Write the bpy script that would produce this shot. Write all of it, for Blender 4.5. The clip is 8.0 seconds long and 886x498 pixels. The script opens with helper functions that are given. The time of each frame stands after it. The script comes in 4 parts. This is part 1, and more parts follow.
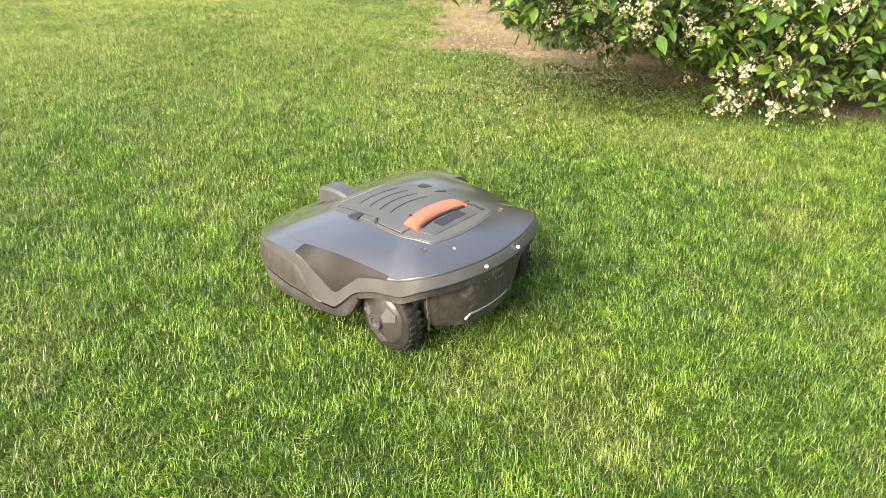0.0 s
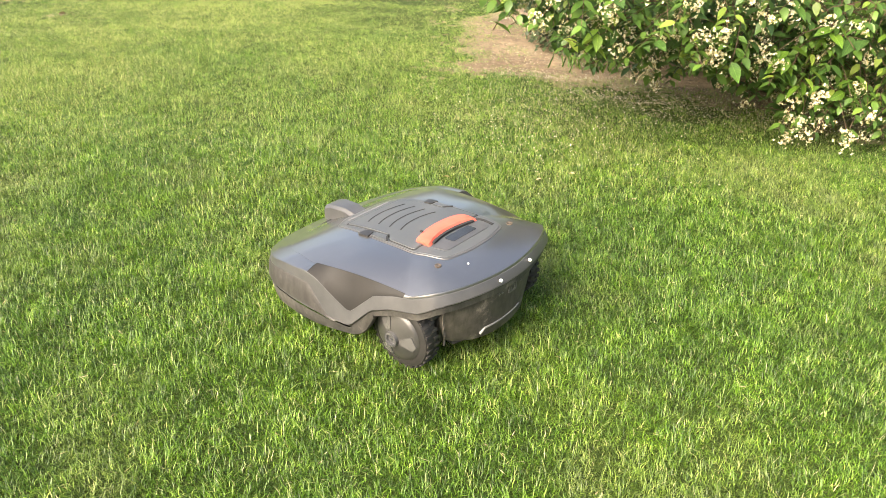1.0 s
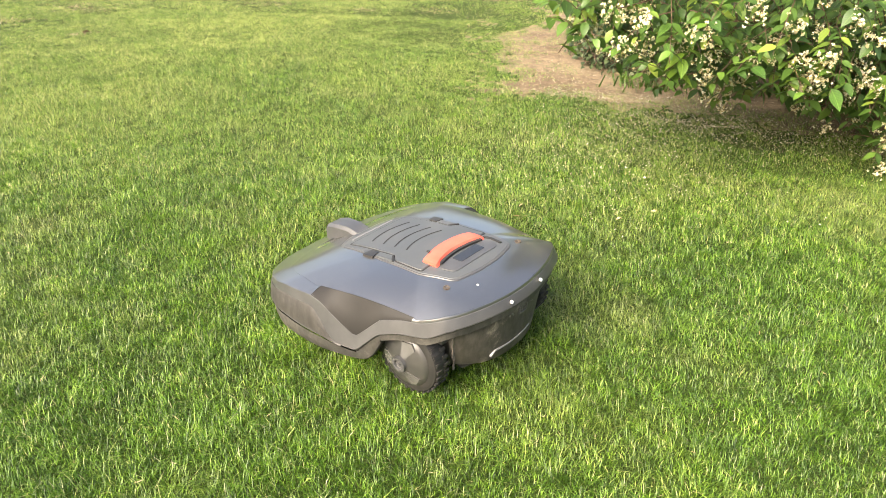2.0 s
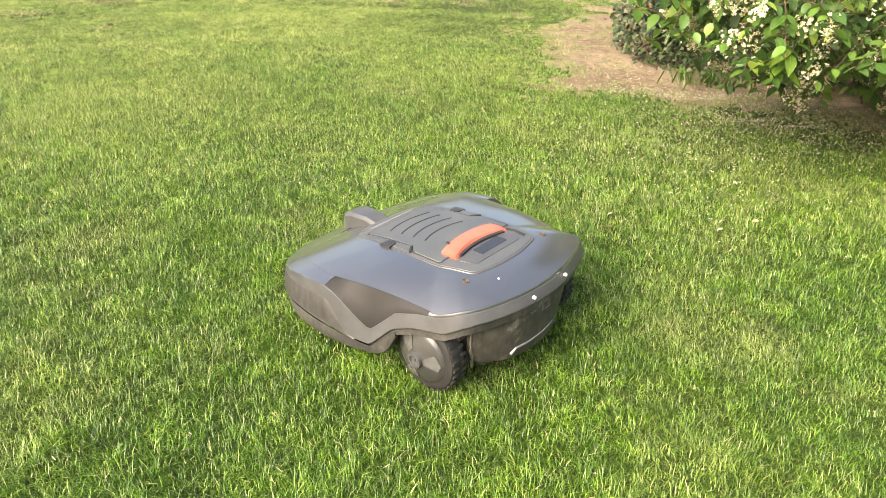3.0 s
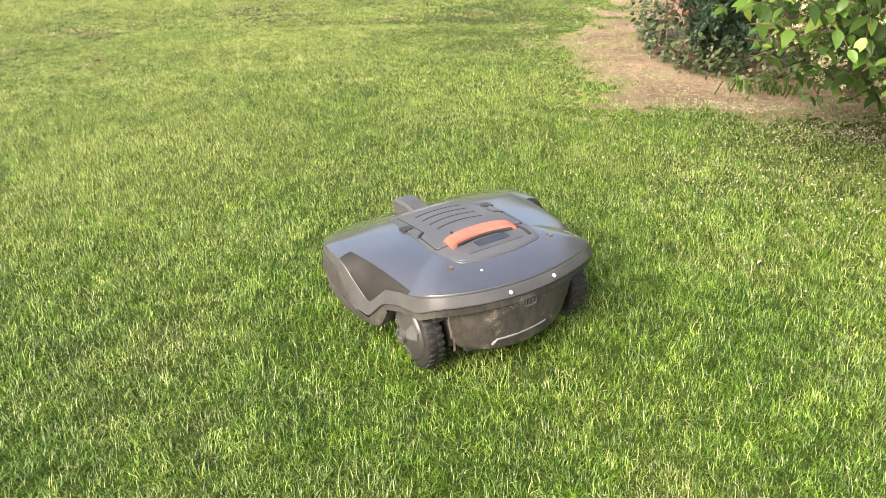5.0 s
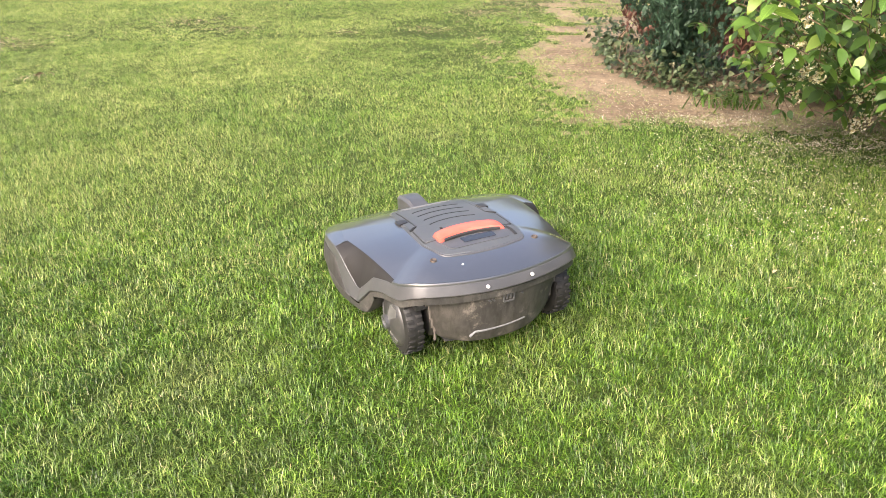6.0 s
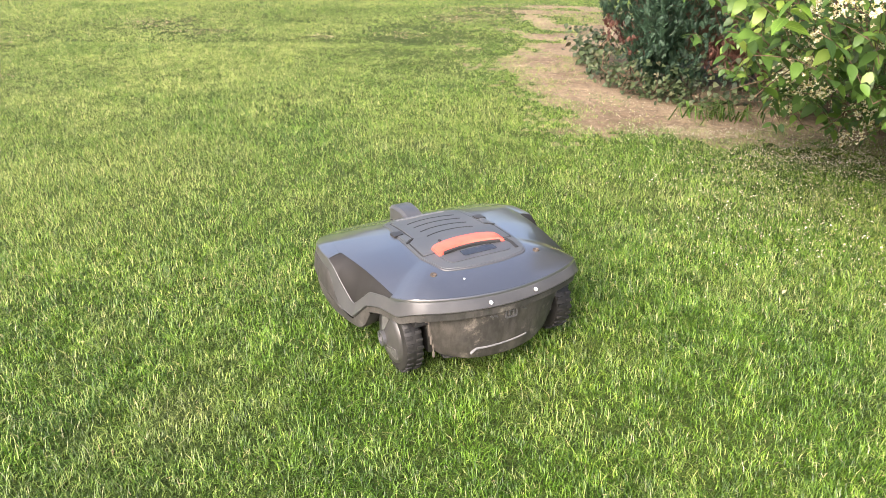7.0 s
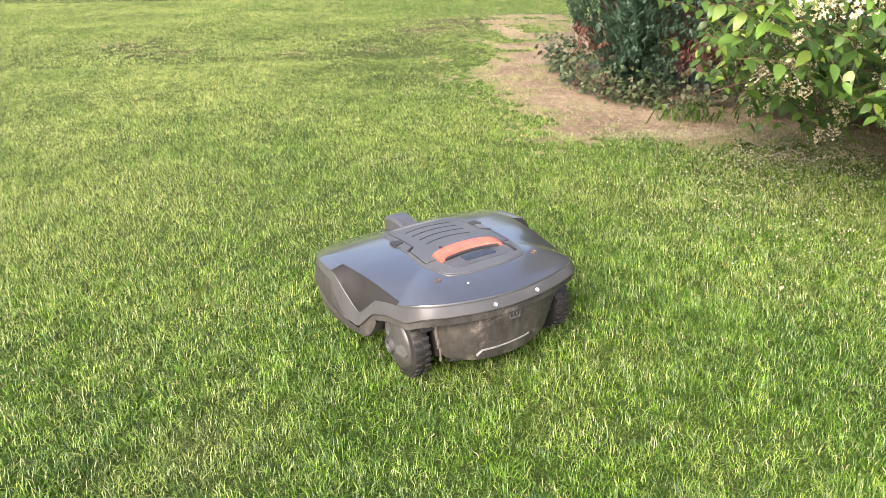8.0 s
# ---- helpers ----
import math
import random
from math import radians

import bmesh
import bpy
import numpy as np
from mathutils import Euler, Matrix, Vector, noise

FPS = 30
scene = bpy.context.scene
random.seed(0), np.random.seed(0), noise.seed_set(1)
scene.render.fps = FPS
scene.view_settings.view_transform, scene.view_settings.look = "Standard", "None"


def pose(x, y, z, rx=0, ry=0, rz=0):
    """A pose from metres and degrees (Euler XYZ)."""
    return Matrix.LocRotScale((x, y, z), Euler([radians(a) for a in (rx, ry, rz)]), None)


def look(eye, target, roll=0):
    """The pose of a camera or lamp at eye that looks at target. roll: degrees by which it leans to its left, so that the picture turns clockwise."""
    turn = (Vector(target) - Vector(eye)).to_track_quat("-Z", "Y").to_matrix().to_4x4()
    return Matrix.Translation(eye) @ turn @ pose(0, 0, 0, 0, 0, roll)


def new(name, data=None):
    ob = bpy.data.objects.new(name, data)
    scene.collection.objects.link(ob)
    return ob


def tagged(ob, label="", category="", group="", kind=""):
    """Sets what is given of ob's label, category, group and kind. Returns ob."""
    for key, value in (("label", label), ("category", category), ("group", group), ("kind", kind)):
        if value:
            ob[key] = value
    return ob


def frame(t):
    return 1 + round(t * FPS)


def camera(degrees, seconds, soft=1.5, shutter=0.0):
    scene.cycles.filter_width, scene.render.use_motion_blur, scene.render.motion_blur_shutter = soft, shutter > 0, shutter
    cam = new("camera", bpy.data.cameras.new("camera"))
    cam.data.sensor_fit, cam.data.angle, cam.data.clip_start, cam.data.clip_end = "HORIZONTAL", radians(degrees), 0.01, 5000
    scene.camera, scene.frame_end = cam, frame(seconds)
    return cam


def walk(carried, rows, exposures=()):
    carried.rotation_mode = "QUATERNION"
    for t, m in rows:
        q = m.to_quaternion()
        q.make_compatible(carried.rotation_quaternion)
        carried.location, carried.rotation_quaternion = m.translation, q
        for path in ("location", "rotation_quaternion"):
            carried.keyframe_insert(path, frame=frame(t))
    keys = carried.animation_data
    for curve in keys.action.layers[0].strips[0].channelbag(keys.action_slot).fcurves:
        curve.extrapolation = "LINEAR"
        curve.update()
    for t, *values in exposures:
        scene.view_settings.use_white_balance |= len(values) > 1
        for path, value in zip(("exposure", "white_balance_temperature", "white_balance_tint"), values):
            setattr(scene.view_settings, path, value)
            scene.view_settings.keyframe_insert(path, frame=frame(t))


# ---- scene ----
cam = camera(66.95, 8.0, soft=0.65)
walk(cam, [
    (0.0, look((0.9117, -0.1927, 0.8308), (0.7523, 1.5386, -0.1578), 2.19)),
    (0.5, look((0.8074, -0.0868, 0.8360), (0.6639, 1.6527, -0.1404), 2.13)),
    (1.0, look((0.6719, -0.0178, 0.8417), (0.5325, 1.7311, -0.1184), 1.53)),
    (1.5, look((0.5671, 0.0705, 0.8432), (0.4155, 1.8251, -0.1047), 1.11)),
    (2.0, look((0.4802, 0.1902, 0.8453), (0.3089, 1.9465, -0.0961), 0.90)),
    (2.2, look((0.4438, 0.2216, 0.8527), (0.2614, 1.9738, -0.0940), 0.75)),
    (3.3, look((0.1876, 0.3729, 0.8031), (0.0093, 2.1145, -0.1640), 0.85)),
    (3.5, look((0.1568, 0.4020, 0.8068), (-0.0242, 2.1375, -0.1706), 0.62)),
    (4.0, look((0.0559, 0.4622, 0.8191), (-0.1146, 2.1982, -0.1591), -0.22)),
    (4.5, look((-0.0503, 0.5482, 0.8232), (-0.1890, 2.2932, -0.1442), -1.15)),
    (4.7, look((-0.0833, 0.5877, 0.8250), (-0.2112, 2.3383, -0.1338), -1.58)),
    (5.8, look((-0.3646, 0.6425, 0.8262), (-0.2547, 2.4143, -0.0950), 0.08)),
    (6.0, look((-0.3912, 0.6584, 0.8253), (-0.2554, 2.4311, -0.0907), 0.16)),
    (6.5, look((-0.4300, 0.7104, 0.8259), (-0.2323, 2.4816, -0.0818), 0.91)),
    (7.0, look((-0.4636, 0.7605, 0.8185), (-0.2268, 2.5289, -0.0851), 1.61)),
    (7.5, look((-0.4872, 0.7683, 0.8224), (-0.2135, 2.5343, -0.0756), 1.08)),
    (8.0, look((-0.5393, 0.7768, 0.8281), (-0.2149, 2.5450, -0.0482), -0.07)),
], exposures=[(0.0, 1.84, 7050, 11), (2.2, 1.84, 7050, 11), (4.5, 1.76, 6950, 13), (6.0, 1.7, 6550, 17), (8.0, 1.7, 6400, 18)])

# ---- light ----
SUN_ELEV, SUN_ROT = radians(39), radians(-140)      # rotation is counted clockwise from +y
world = bpy.data.worlds.new("world")
scene.world = world
world.use_nodes = True
wn, wl = world.node_tree.nodes, world.node_tree.links
sky = wn.new("ShaderNodeTexSky")
sky.sky_type, sky.sun_disc = "NISHITA", False
sky.sun_elevation, sky.sun_rotation = SUN_ELEV, SUN_ROT
sky.dust_density, sky.air_density = 7.0, 1.0
wl.new(sky.outputs["Color"], wn["Background"].inputs["Color"])
wn["Background"].inputs["Strength"].default_value = 0.15
sun = new("sun", bpy.data.lights.new("sun", "SUN"))
sun.data.energy, sun.data.angle, sun.data.color = 2.6, radians(48), (1.0, 0.95, 0.86)
sun_way = Vector((math.sin(SUN_ROT) * math.cos(SUN_ELEV), math.cos(SUN_ROT) * math.cos(SUN_ELEV), math.sin(SUN_ELEV)))
sun.matrix_world = look(sun_way * 30, (0, 0, 0))


# ---- materials ----
class Mat:
    """A small builder for procedural node materials."""

    def __init__(self, name, rough=0.6, metal=0.0, spec=0.5):
        self.m = bpy.data.materials.new(name)
        self.m.use_nodes = True
        self.n, self.l = self.m.node_tree.nodes, self.m.node_tree.links
        self.b = self.n["Principled BSDF"]
        self.b.inputs["Roughness"].default_value = rough
        self.b.inputs["Metallic"].default_value = metal
        self.b.inputs["Specular IOR Level"].default_value = spec

    def node(self, kind, **values):
        node = self.n.new(kind)
        for key, value in values.items():
            node.inputs[key].default_value = value
        return node

    def coords(self, space="Object"):
        return self.n.new("ShaderNodeTexCoord").outputs[space]

    def noise(self, scale, detail=4.0, rough=0.6, space="Object", vector=None):
        t = self.node("ShaderNodeTexNoise", Scale=scale, Detail=detail, Roughness=rough)
        self.l.new(vector or self.coords(space), t.inputs["Vector"])
        return t.outputs["Fac"]

    def ramp(self, fac, stops):
        r = self.n.new("ShaderNodeValToRGB")
        e = r.color_ramp.elements
        while len(e) < len(stops):
            e.new(0.5)
        for el, (at, col) in zip(e, stops):
            el.position, el.color = at, (*col, 1) if len(col) == 3 else col
        self.l.new(fac, r.inputs["Fac"])
        return r.outputs["Color"]

    def mix(self, fac, a, b, mode="MIX"):
        m = self.n.new("ShaderNodeMix")
        m.data_type, m.blend_type = "RGBA", mode
        for sock, v in ((m.inputs["Factor"], fac), (m.inputs["A"], a), (m.inputs["B"], b)):
            if isinstance(v, (int, float)):
                sock.default_value = v
            elif isinstance(v, tuple):
                sock.default_value = (*v, 1)
            else:
                self.l.new(v, sock)
        return m.outputs["Result"]

    def scaled(self, fac, low, high):
        r = self.node("ShaderNodeMapRange", **{"To Min": low, "To Max": high})
        self.l.new(fac, r.inputs["Value"])
        return r.outputs["Result"]

    def color(self, sock):
        if isinstance(sock, tuple):
            self.b.inputs["Base Color"].default_value = (*sock, 1)
        else:
            self.l.new(sock, self.b.inputs["Base Color"])
        return self

    def rough(self, sock):
        self.l.new(sock, self.b.inputs["Roughness"])
        return self

    def bump(self, fac, strength=0.3, distance=0.002):
        bm_ = self.node("ShaderNodeBump", Strength=strength, Distance=distance)
        self.l.new(fac, bm_.inputs["Height"])
        self.l.new(bm_.outputs["Normal"], self.b.inputs["Normal"])
        return self


def leafy(name, stops, patch, rough=0.5, glow=0.35, spec=0.35, scale=1.1, island=True, dry=None):
    """Leaf material: colour by leaf and by place, some light passes through it."""
    m = Mat(name, rough, 0, spec)
    if island:
        rnd = m.n.new("ShaderNodeNewGeometry").outputs["Random Per Island"]
    else:
        rnd = m.n.new("ShaderNodeObjectInfo").outputs["Random"]
    col = m.ramp(rnd, stops)
    if patch:
        pos = m.n.new("ShaderNodeNewGeometry").outputs["Position"]
        big = m.noise(scale, 3.0, 0.55, vector=pos)
        col = m.mix(m.scaled(m.ramp(big, [(0.35, (0, 0, 0)), (0.68, (1, 1, 1))]), 0.0, 0.75), col, m.mix(1.0, col, patch, "MULTIPLY"))
        small = m.noise(scale * 12, 3.0, 0.65, vector=pos)
        col = m.mix(1.0, col, m.ramp(small, [(0.32, (0.6, 0.64, 0.62)), (0.5, (0.98, 0.98, 0.98)), (0.68, (1.45, 1.38, 1.15))]), "MULTIPLY")
    if not island:
        xyz = m.n.new("ShaderNodeSeparateXYZ")
        m.l.new(m.coords("Object"), xyz.inputs[0])
        ab = m.n.new("ShaderNodeMath")
        ab.operation = "ABSOLUTE"
        m.l.new(xyz.outputs["X"], ab.inputs[0])
        rib = m.ramp(ab.outputs[0], [(0.008, (1.5, 1.45, 1.5)), (0.022, (1, 1, 1))])
        side_v = m.n.new("ShaderNodeMath")
        side_v.operation = "MULTIPLY_ADD"
        m.l.new(ab.outputs[0], side_v.inputs[0])
        side_v.inputs[1].default_value = -1.1
        m.l.new(xyz.outputs["Y"], side_v.inputs[2])
        wave = m.n.new("ShaderNodeMath")
        wave.operation = "PINGPONG"
        m.l.new(side_v.outputs[0], wave.inputs[0])
        wave.inputs[1].default_value = 0.065
        ribs = m.ramp(m.scaled(wave.outputs[0], 0.0, 15.0), [(0.04, (1.22, 1.2, 1.2)), (0.16, (1, 1, 1)), (0.9, (0.9, 0.92, 0.9))])
        col = m.mix(1.0, m.mix(1.0, col, rib, "MULTIPLY"), ribs, "MULTIPLY")
        blotch = m.noise(5.0, 4.0, 0.6)
        col = m.mix(1.0, col, m.ramp(blotch, [(0.3, (0.78, 0.8, 0.75)), (0.7, (1.15, 1.12, 1.1))]), "MULTIPLY")
    if dry:
        spots = m.noise(2.1, 4.0, 0.65, vector=pos)
        amount = m.n.new("ShaderNodeMath")
        amount.operation = "MULTIPLY"
        m.l.new(m.ramp(spots, [(0.5, (0, 0, 0)), (0.72, (0.6, 0.6, 0.6))]), amount.inputs[0])
        m.l.new(m.ramp(rnd, [(0.0, (0.2, 0.2, 0.2)), (1.0, (1, 1, 1))]), amount.inputs[1])
        col = m.mix(amount.outputs[0], col, dry)
    m.color(col)
    tr = m.node("ShaderNodeBsdfTranslucent")
    m.l.new(col, tr.inputs["Color"])
    mx = m.node("ShaderNodeMixShader", Fac=glow)
    m.l.new(m.b.outputs["BSDF"], mx.inputs[1])
    m.l.new(tr.outputs["BSDF"], mx.inputs[2])
    m.l.new(mx.outputs["Shader"], m.n["Material Output"].inputs["Surface"])
    return m.m


def plastic(name, base, rough, dust=(0.23, 0.2, 0.16), amount=0.25, bump=0.08, scale=14):
    """Moulded plastic with dust, scuffs and a fine grain."""
    m = Mat(name, rough)
    big = m.noise(scale, 6.0, 0.65)
    fine = m.noise(420, 2.0)
    d = m.ramp(big, [(0.42, (0, 0, 0)), (0.78, (1, 1, 1))])
    m.color(m.mix(m.scaled(d, 0.02, amount), tuple(base), dust))
    m.rough(m.scaled(big, rough * 0.8, min(1, rough * 1.35)))
    m.bump(fine, bump, 0.0006)
    return m.m


GRASS = leafy("grass_blade", [(0.0, (0.021, 0.056, 0.006)), (0.38, (0.05, 0.122, 0.01)), (0.68, (0.098, 0.21, 0.014)),
                              (0.88, (0.162, 0.29, 0.042)), (0.96, (0.255, 0.345, 0.1)), (1.0, (0.42, 0.42, 0.27))],
              (1.4, 1.22, 1.0), 0.36, 0.36, 0.5, 1.0, dry=(0.37, 0.37, 0.15))
# yellowing colour, raised to carry the far lawn's brighter light as well
PALE = leafy("yellowing_and_lit_blade", [(0.0, (0.17, 0.265, 0.044)), (0.6, (0.265, 0.34, 0.08)), (1.0, (0.45, 0.42, 0.19))], None, 0.5, 0.3)
STRAW = leafy("dry_straw", [(0.0, (0.30, 0.22, 0.11)), (0.6, (0.44, 0.34, 0.19)), (1.0, (0.55, 0.46, 0.3))], None, 0.7, 0.15)
DULL = leafy("dull_straw", [(0.0, (0.12, 0.085, 0.05)), (0.6, (0.26, 0.2, 0.12)), (1.0, (0.46, 0.38, 0.26))], None, 0.8, 0.1)
TUFT = leafy("fresh_blade", [(0.0, (0.07, 0.15, 0.016)), (0.6, (0.125, 0.235, 0.024)), (1.0, (0.22, 0.33, 0.05))], None, 0.42, 0.4)
LEAF = leafy("shrub_leaf", [(0.0, (0.038, 0.08, 0.015)), (0.5, (0.066, 0.132, 0.022)), (0.88, (0.11, 0.2, 0.032)), (1.0, (0.22, 0.3, 0.05))],
             None, 0.42, 0.3, 0.45)
BIGLEAF = leafy("broad_leaf", [(0.0, (0.03, 0.065, 0.016)), (0.55, (0.055, 0.12, 0.023)), (0.93, (0.1, 0.2, 0.034)), (1.0, (0.17, 0.3, 0.05))],
                None, 0.4, 0.35, 0.45, island=False)
YOUNG = leafy("young_leaf", [(0.0, (0.085, 0.17, 0.022)), (0.6, (0.13, 0.24, 0.03)), (1.0, (0.2, 0.31, 0.045))], None, 0.4, 0.4, 0.45, island=False)
IVY = leafy("ivy_leaf", [(0.0, (0.022, 0.034, 0.014)), (0.6, (0.038, 0.056, 0.02)), (0.9, (0.06, 0.08, 0.032)), (1.0, (0.13, 0.12, 0.07))], None, 0.55, 0.15, 0.3)
CONIFER = leafy("conifer_spray", [(0.0, (0.011, 0.028, 0.015)), (0.6, (0.021, 0.05, 0.026)), (1.0, (0.04, 0.076, 0.038))], None, 0.6, 0.12)
DEADSPRAY = leafy("dead_spray", [(0.0, (0.05, 0.022, 0.015)), (0.6, (0.09, 0.037, 0.025)), (1.0, (0.14, 0.066, 0.042))], None, 0.75, 0.1)
PETAL = leafy("petal", [(0.0, (0.4, 0.32, 0.12)), (0.4, (0.66, 0.6, 0.36)), (1.0, (0.84, 0.82, 0.68))], None, 0.6, 0.3)
FALLEN = leafy("fallen_petal", [(0.0, (0.24, 0.18, 0.11)), (0.5, (0.42, 0.36, 0.26)), (1.0, (0.66, 0.61, 0.5))], None, 0.75, 0.1)


def soil():
    m = Mat("soil_and_turf", 0.95, 0, 0.2)
    pos = m.n.new("ShaderNodeNewGeometry").outputs["Position"]
    a, b, c = m.noise(2.2, 5, 0.6, vector=pos), m.noise(26, 6, 0.7, vector=pos), m.noise(160, 3, 0.6, vector=pos)
    earth = m.ramp(a, [(0.3, (0.135, 0.098, 0.062)), (0.55, (0.22, 0.168, 0.108)), (0.75, (0.31, 0.245, 0.165))])
    earth = m.mix(1.0, earth, m.ramp(b, [(0.3, (0.55, 0.55, 0.55)), (0.7, (1.2, 1.18, 1.15))]), "MULTIPLY")
    earth = m.mix(1.0, earth, m.ramp(c, [(0.3, (0.65, 0.65, 0.65)), (0.7, (1.2, 1.2, 1.2))]), "MULTIPLY")
    m.color(earth).bump(b, 0.7, 0.02)
    return m.m


def turf():
    m = Mat("turf", 0.95, 0, 0.15)
    pos = m.n.new("ShaderNodeNewGeometry").outputs["Position"]
    a, b = m.noise(0.9, 5, 0.6, vector=pos), m.noise(55, 5, 0.7, vector=pos)
    g = m.ramp(a, [(0.3, (0.03, 0.05, 0.01)), (0.7, (0.062, 0.088, 0.02))])
    g = m.mix(1.0, g, m.ramp(b, [(0.3, (0.4, 0.42, 0.4)), (0.7, (1.2, 1.2, 1.1))]), "MULTIPLY")
    m.color(g).bump(b, 0.8, 0.02)
    return m.m


def bark():
    m = Mat("bark", 0.9, 0, 0.2)
    f = m.noise(40, 6, 0.7)
    m.color(m.ramp(f, [(0.3, (0.04, 0.026, 0.017)), (0.7, (0.14, 0.09, 0.058))])).bump(f, 0.6, 0.004)
    return m.m


SOIL, TURF, BARK = soil(), turf(), bark()


def grimy(name, base, dust, rough):
    """Plastic with caked dirt, pale scuffs and thin vertical run marks."""
    m = Mat(name, rough)
    pos = m.coords("Object")
    stretch = m.n.new("ShaderNodeMapping")
    stretch.inputs["Scale"].default_value = (1.0, 1.0, 0.35)
    m.l.new(pos, stretch.inputs["Vector"])
    a, b, c = m.noise(24, 8, 0.75), m.noise(9, 5, 0.6), m.noise(85, 4, 0.7, vector=stretch.outputs["Vector"])
    col = m.mix(m.scaled(m.ramp(b, [(0.4, (0, 0, 0)), (0.68, (1, 1, 1))]), 0.05, 0.55), tuple(base), dust)
    col = m.mix(m.scaled(m.ramp(a, [(0.56, (0, 0, 0)), (0.66, (1, 1, 1))]), 0.0, 0.7), col, tuple(1.45 * v for v in dust))
    col = m.mix(1.0, col, m.ramp(c, [(0.35, (0.55, 0.54, 0.52)), (0.62, (1.1, 1.1, 1.1))]), "MULTIPLY")
    m.color(col).rough(m.scaled(a, rough * 0.7, 0.9)).bump(c, 0.15, 0.001)
    return m.m


SHELL = plastic("graphite_shell", (0.027, 0.0275, 0.029), 0.3, (0.13, 0.13, 0.125), 0.28, 0.06, 5)
for _node in SHELL.node_tree.nodes:
    if _node.type == "BSDF_PRINCIPLED":
        _node.inputs["Specular IOR Level"].default_value = 0.8
        _node.inputs["Coat Weight"].default_value = 1.0
        _node.inputs["Coat Roughness"].default_value = 0.13
        _node.inputs["Coat IOR"].default_value = 2.1
TRIM = plastic("grey_trim", (0.044, 0.0445, 0.046), 0.3, (0.125, 0.124, 0.12), 0.35)
DARK = plastic("dark_panel", (0.017, 0.016, 0.015), 0.42, (0.08, 0.07, 0.055), 0.25)
POCKET = plastic("matt_pocket", (0.014, 0.0133, 0.0125), 0.6, (0.05, 0.046, 0.04), 0.25)
POCKET.node_tree.nodes["Principled BSDF"].inputs["Specular IOR Level"].default_value = 0.25
FACE = grimy("scuffed_face", (0.022, 0.021, 0.02), (0.055, 0.051, 0.045), 0.45)
REAR = grimy("grimy_rear_plastic", (0.03, 0.028, 0.026), (0.13, 0.115, 0.095), 0.45)
LIP = grimy("dusty_lip_plastic", (0.032, 0.031, 0.03), (0.1, 0.092, 0.08), 0.42)
LIDM = plastic("lid_plastic", (0.05, 0.055, 0.058), 0.42, (0.17, 0.17, 0.16), 0.25)
BEZEL = plastic("bezel_plastic", (0.13, 0.132, 0.135), 0.42, (0.22, 0.21, 0.19), 0.3)
BLACK = plastic("black_groove", (0.012, 0.012, 0.012), 0.7, (0.05, 0.05, 0.05), 0.2)
RED = plastic("faded_red_plastic", (0.62, 0.075, 0.045), 0.42, (0.62, 0.25, 0.18), 0.3, 0.06, 20)
RUBBER = plastic("tyre_rubber", (0.008, 0.0076, 0.007), 0.6, (0.05, 0.043, 0.033), 0.18, 0.3, 30)
RIM = plastic("rim_plastic", (0.028, 0.028, 0.027), 0.32, (0.09, 0.085, 0.074), 0.4)
SPOKE = plastic("pale_spoke_plastic", (0.08, 0.08, 0.077), 0.24, (0.035, 0.032, 0.027), 0.6)
WHITE = plastic("white_sticker", (0.78, 0.78, 0.76), 0.6, (0.5, 0.48, 0.42), 0.3)
SCALE = plastic("chipped_edge", (0.14, 0.12, 0.1), 0.8, (0.07, 0.06, 0.05), 0.8)
GLASS = plastic("display_glass", (0.012, 0.013, 0.015), 0.12, (0.08, 0.08, 0.08), 0.25)
_b = Mat("rusty_brass", 0.5, 0.5)
BRASS = _b.color(_b.ramp(_b.noise(300), [(0.35, (0.06, 0.042, 0.03)), (0.7, (0.16, 0.125, 0.09))])).m


# ---- helpers for meshes ----
def finish(bm, name, material, sharp=35):
    me = bpy.data.meshes.new(name)
    bmesh.ops.recalc_face_normals(bm, faces=bm.faces)
    bm.to_mesh(me)
    bm.free()
    me.materials.append(material)
    me.shade_smooth()
    me.set_sharp_from_angle(angle=radians(sharp))
    return me


def part(name, bm, material, parent=None, label="", sharp=35):
    """One bmesh as one mesh object, under a thing or a part."""
    ob = new(name, finish(bm, name, material, sharp))
    ob.parent = parent
    return tagged(ob, label)


def part_mesh(name, me, parent=None, label=""):
    ob = new(name, me)
    ob.parent = parent
    return tagged(ob, label)


def soup(name, verts, tris, material, smooth=False):
    """A mesh from arrays of corners and triangles."""
    verts, tris = np.asarray(verts, np.float32), np.asarray(tris, np.int32)
    me = bpy.data.meshes.new(name)
    me.vertices.add(len(verts))
    me.vertices.foreach_set("co", verts.ravel())
    me.loops.add(tris.size)
    me.loops.foreach_set("vertex_index", tris.ravel())
    me.polygons.add(len(tris))
    me.polygons.foreach_set("loop_start", np.arange(0, tris.size, 3, dtype=np.int32))
    me.update(calc_edges=True)
    me.materials.append(material)
    if smooth:
        me.shade_smooth()
    return me


def rings(bm, loops, closed=True, cap=False):
    """Skin between loops of points with equal counts."""
    vs = [[bm.verts.new(p) for p in lp] for lp in loops]
    n = len(vs[0])
    for a, b in zip(vs, vs[1:]):
        for i in range(n if closed else n - 1):
            j = (i + 1) % n
            bm.faces.new((a[i], a[j], b[j], b[i]))
    if cap:
        bm.faces.new(vs[0][::-1])
        bm.faces.new(vs[-1])
    return vs


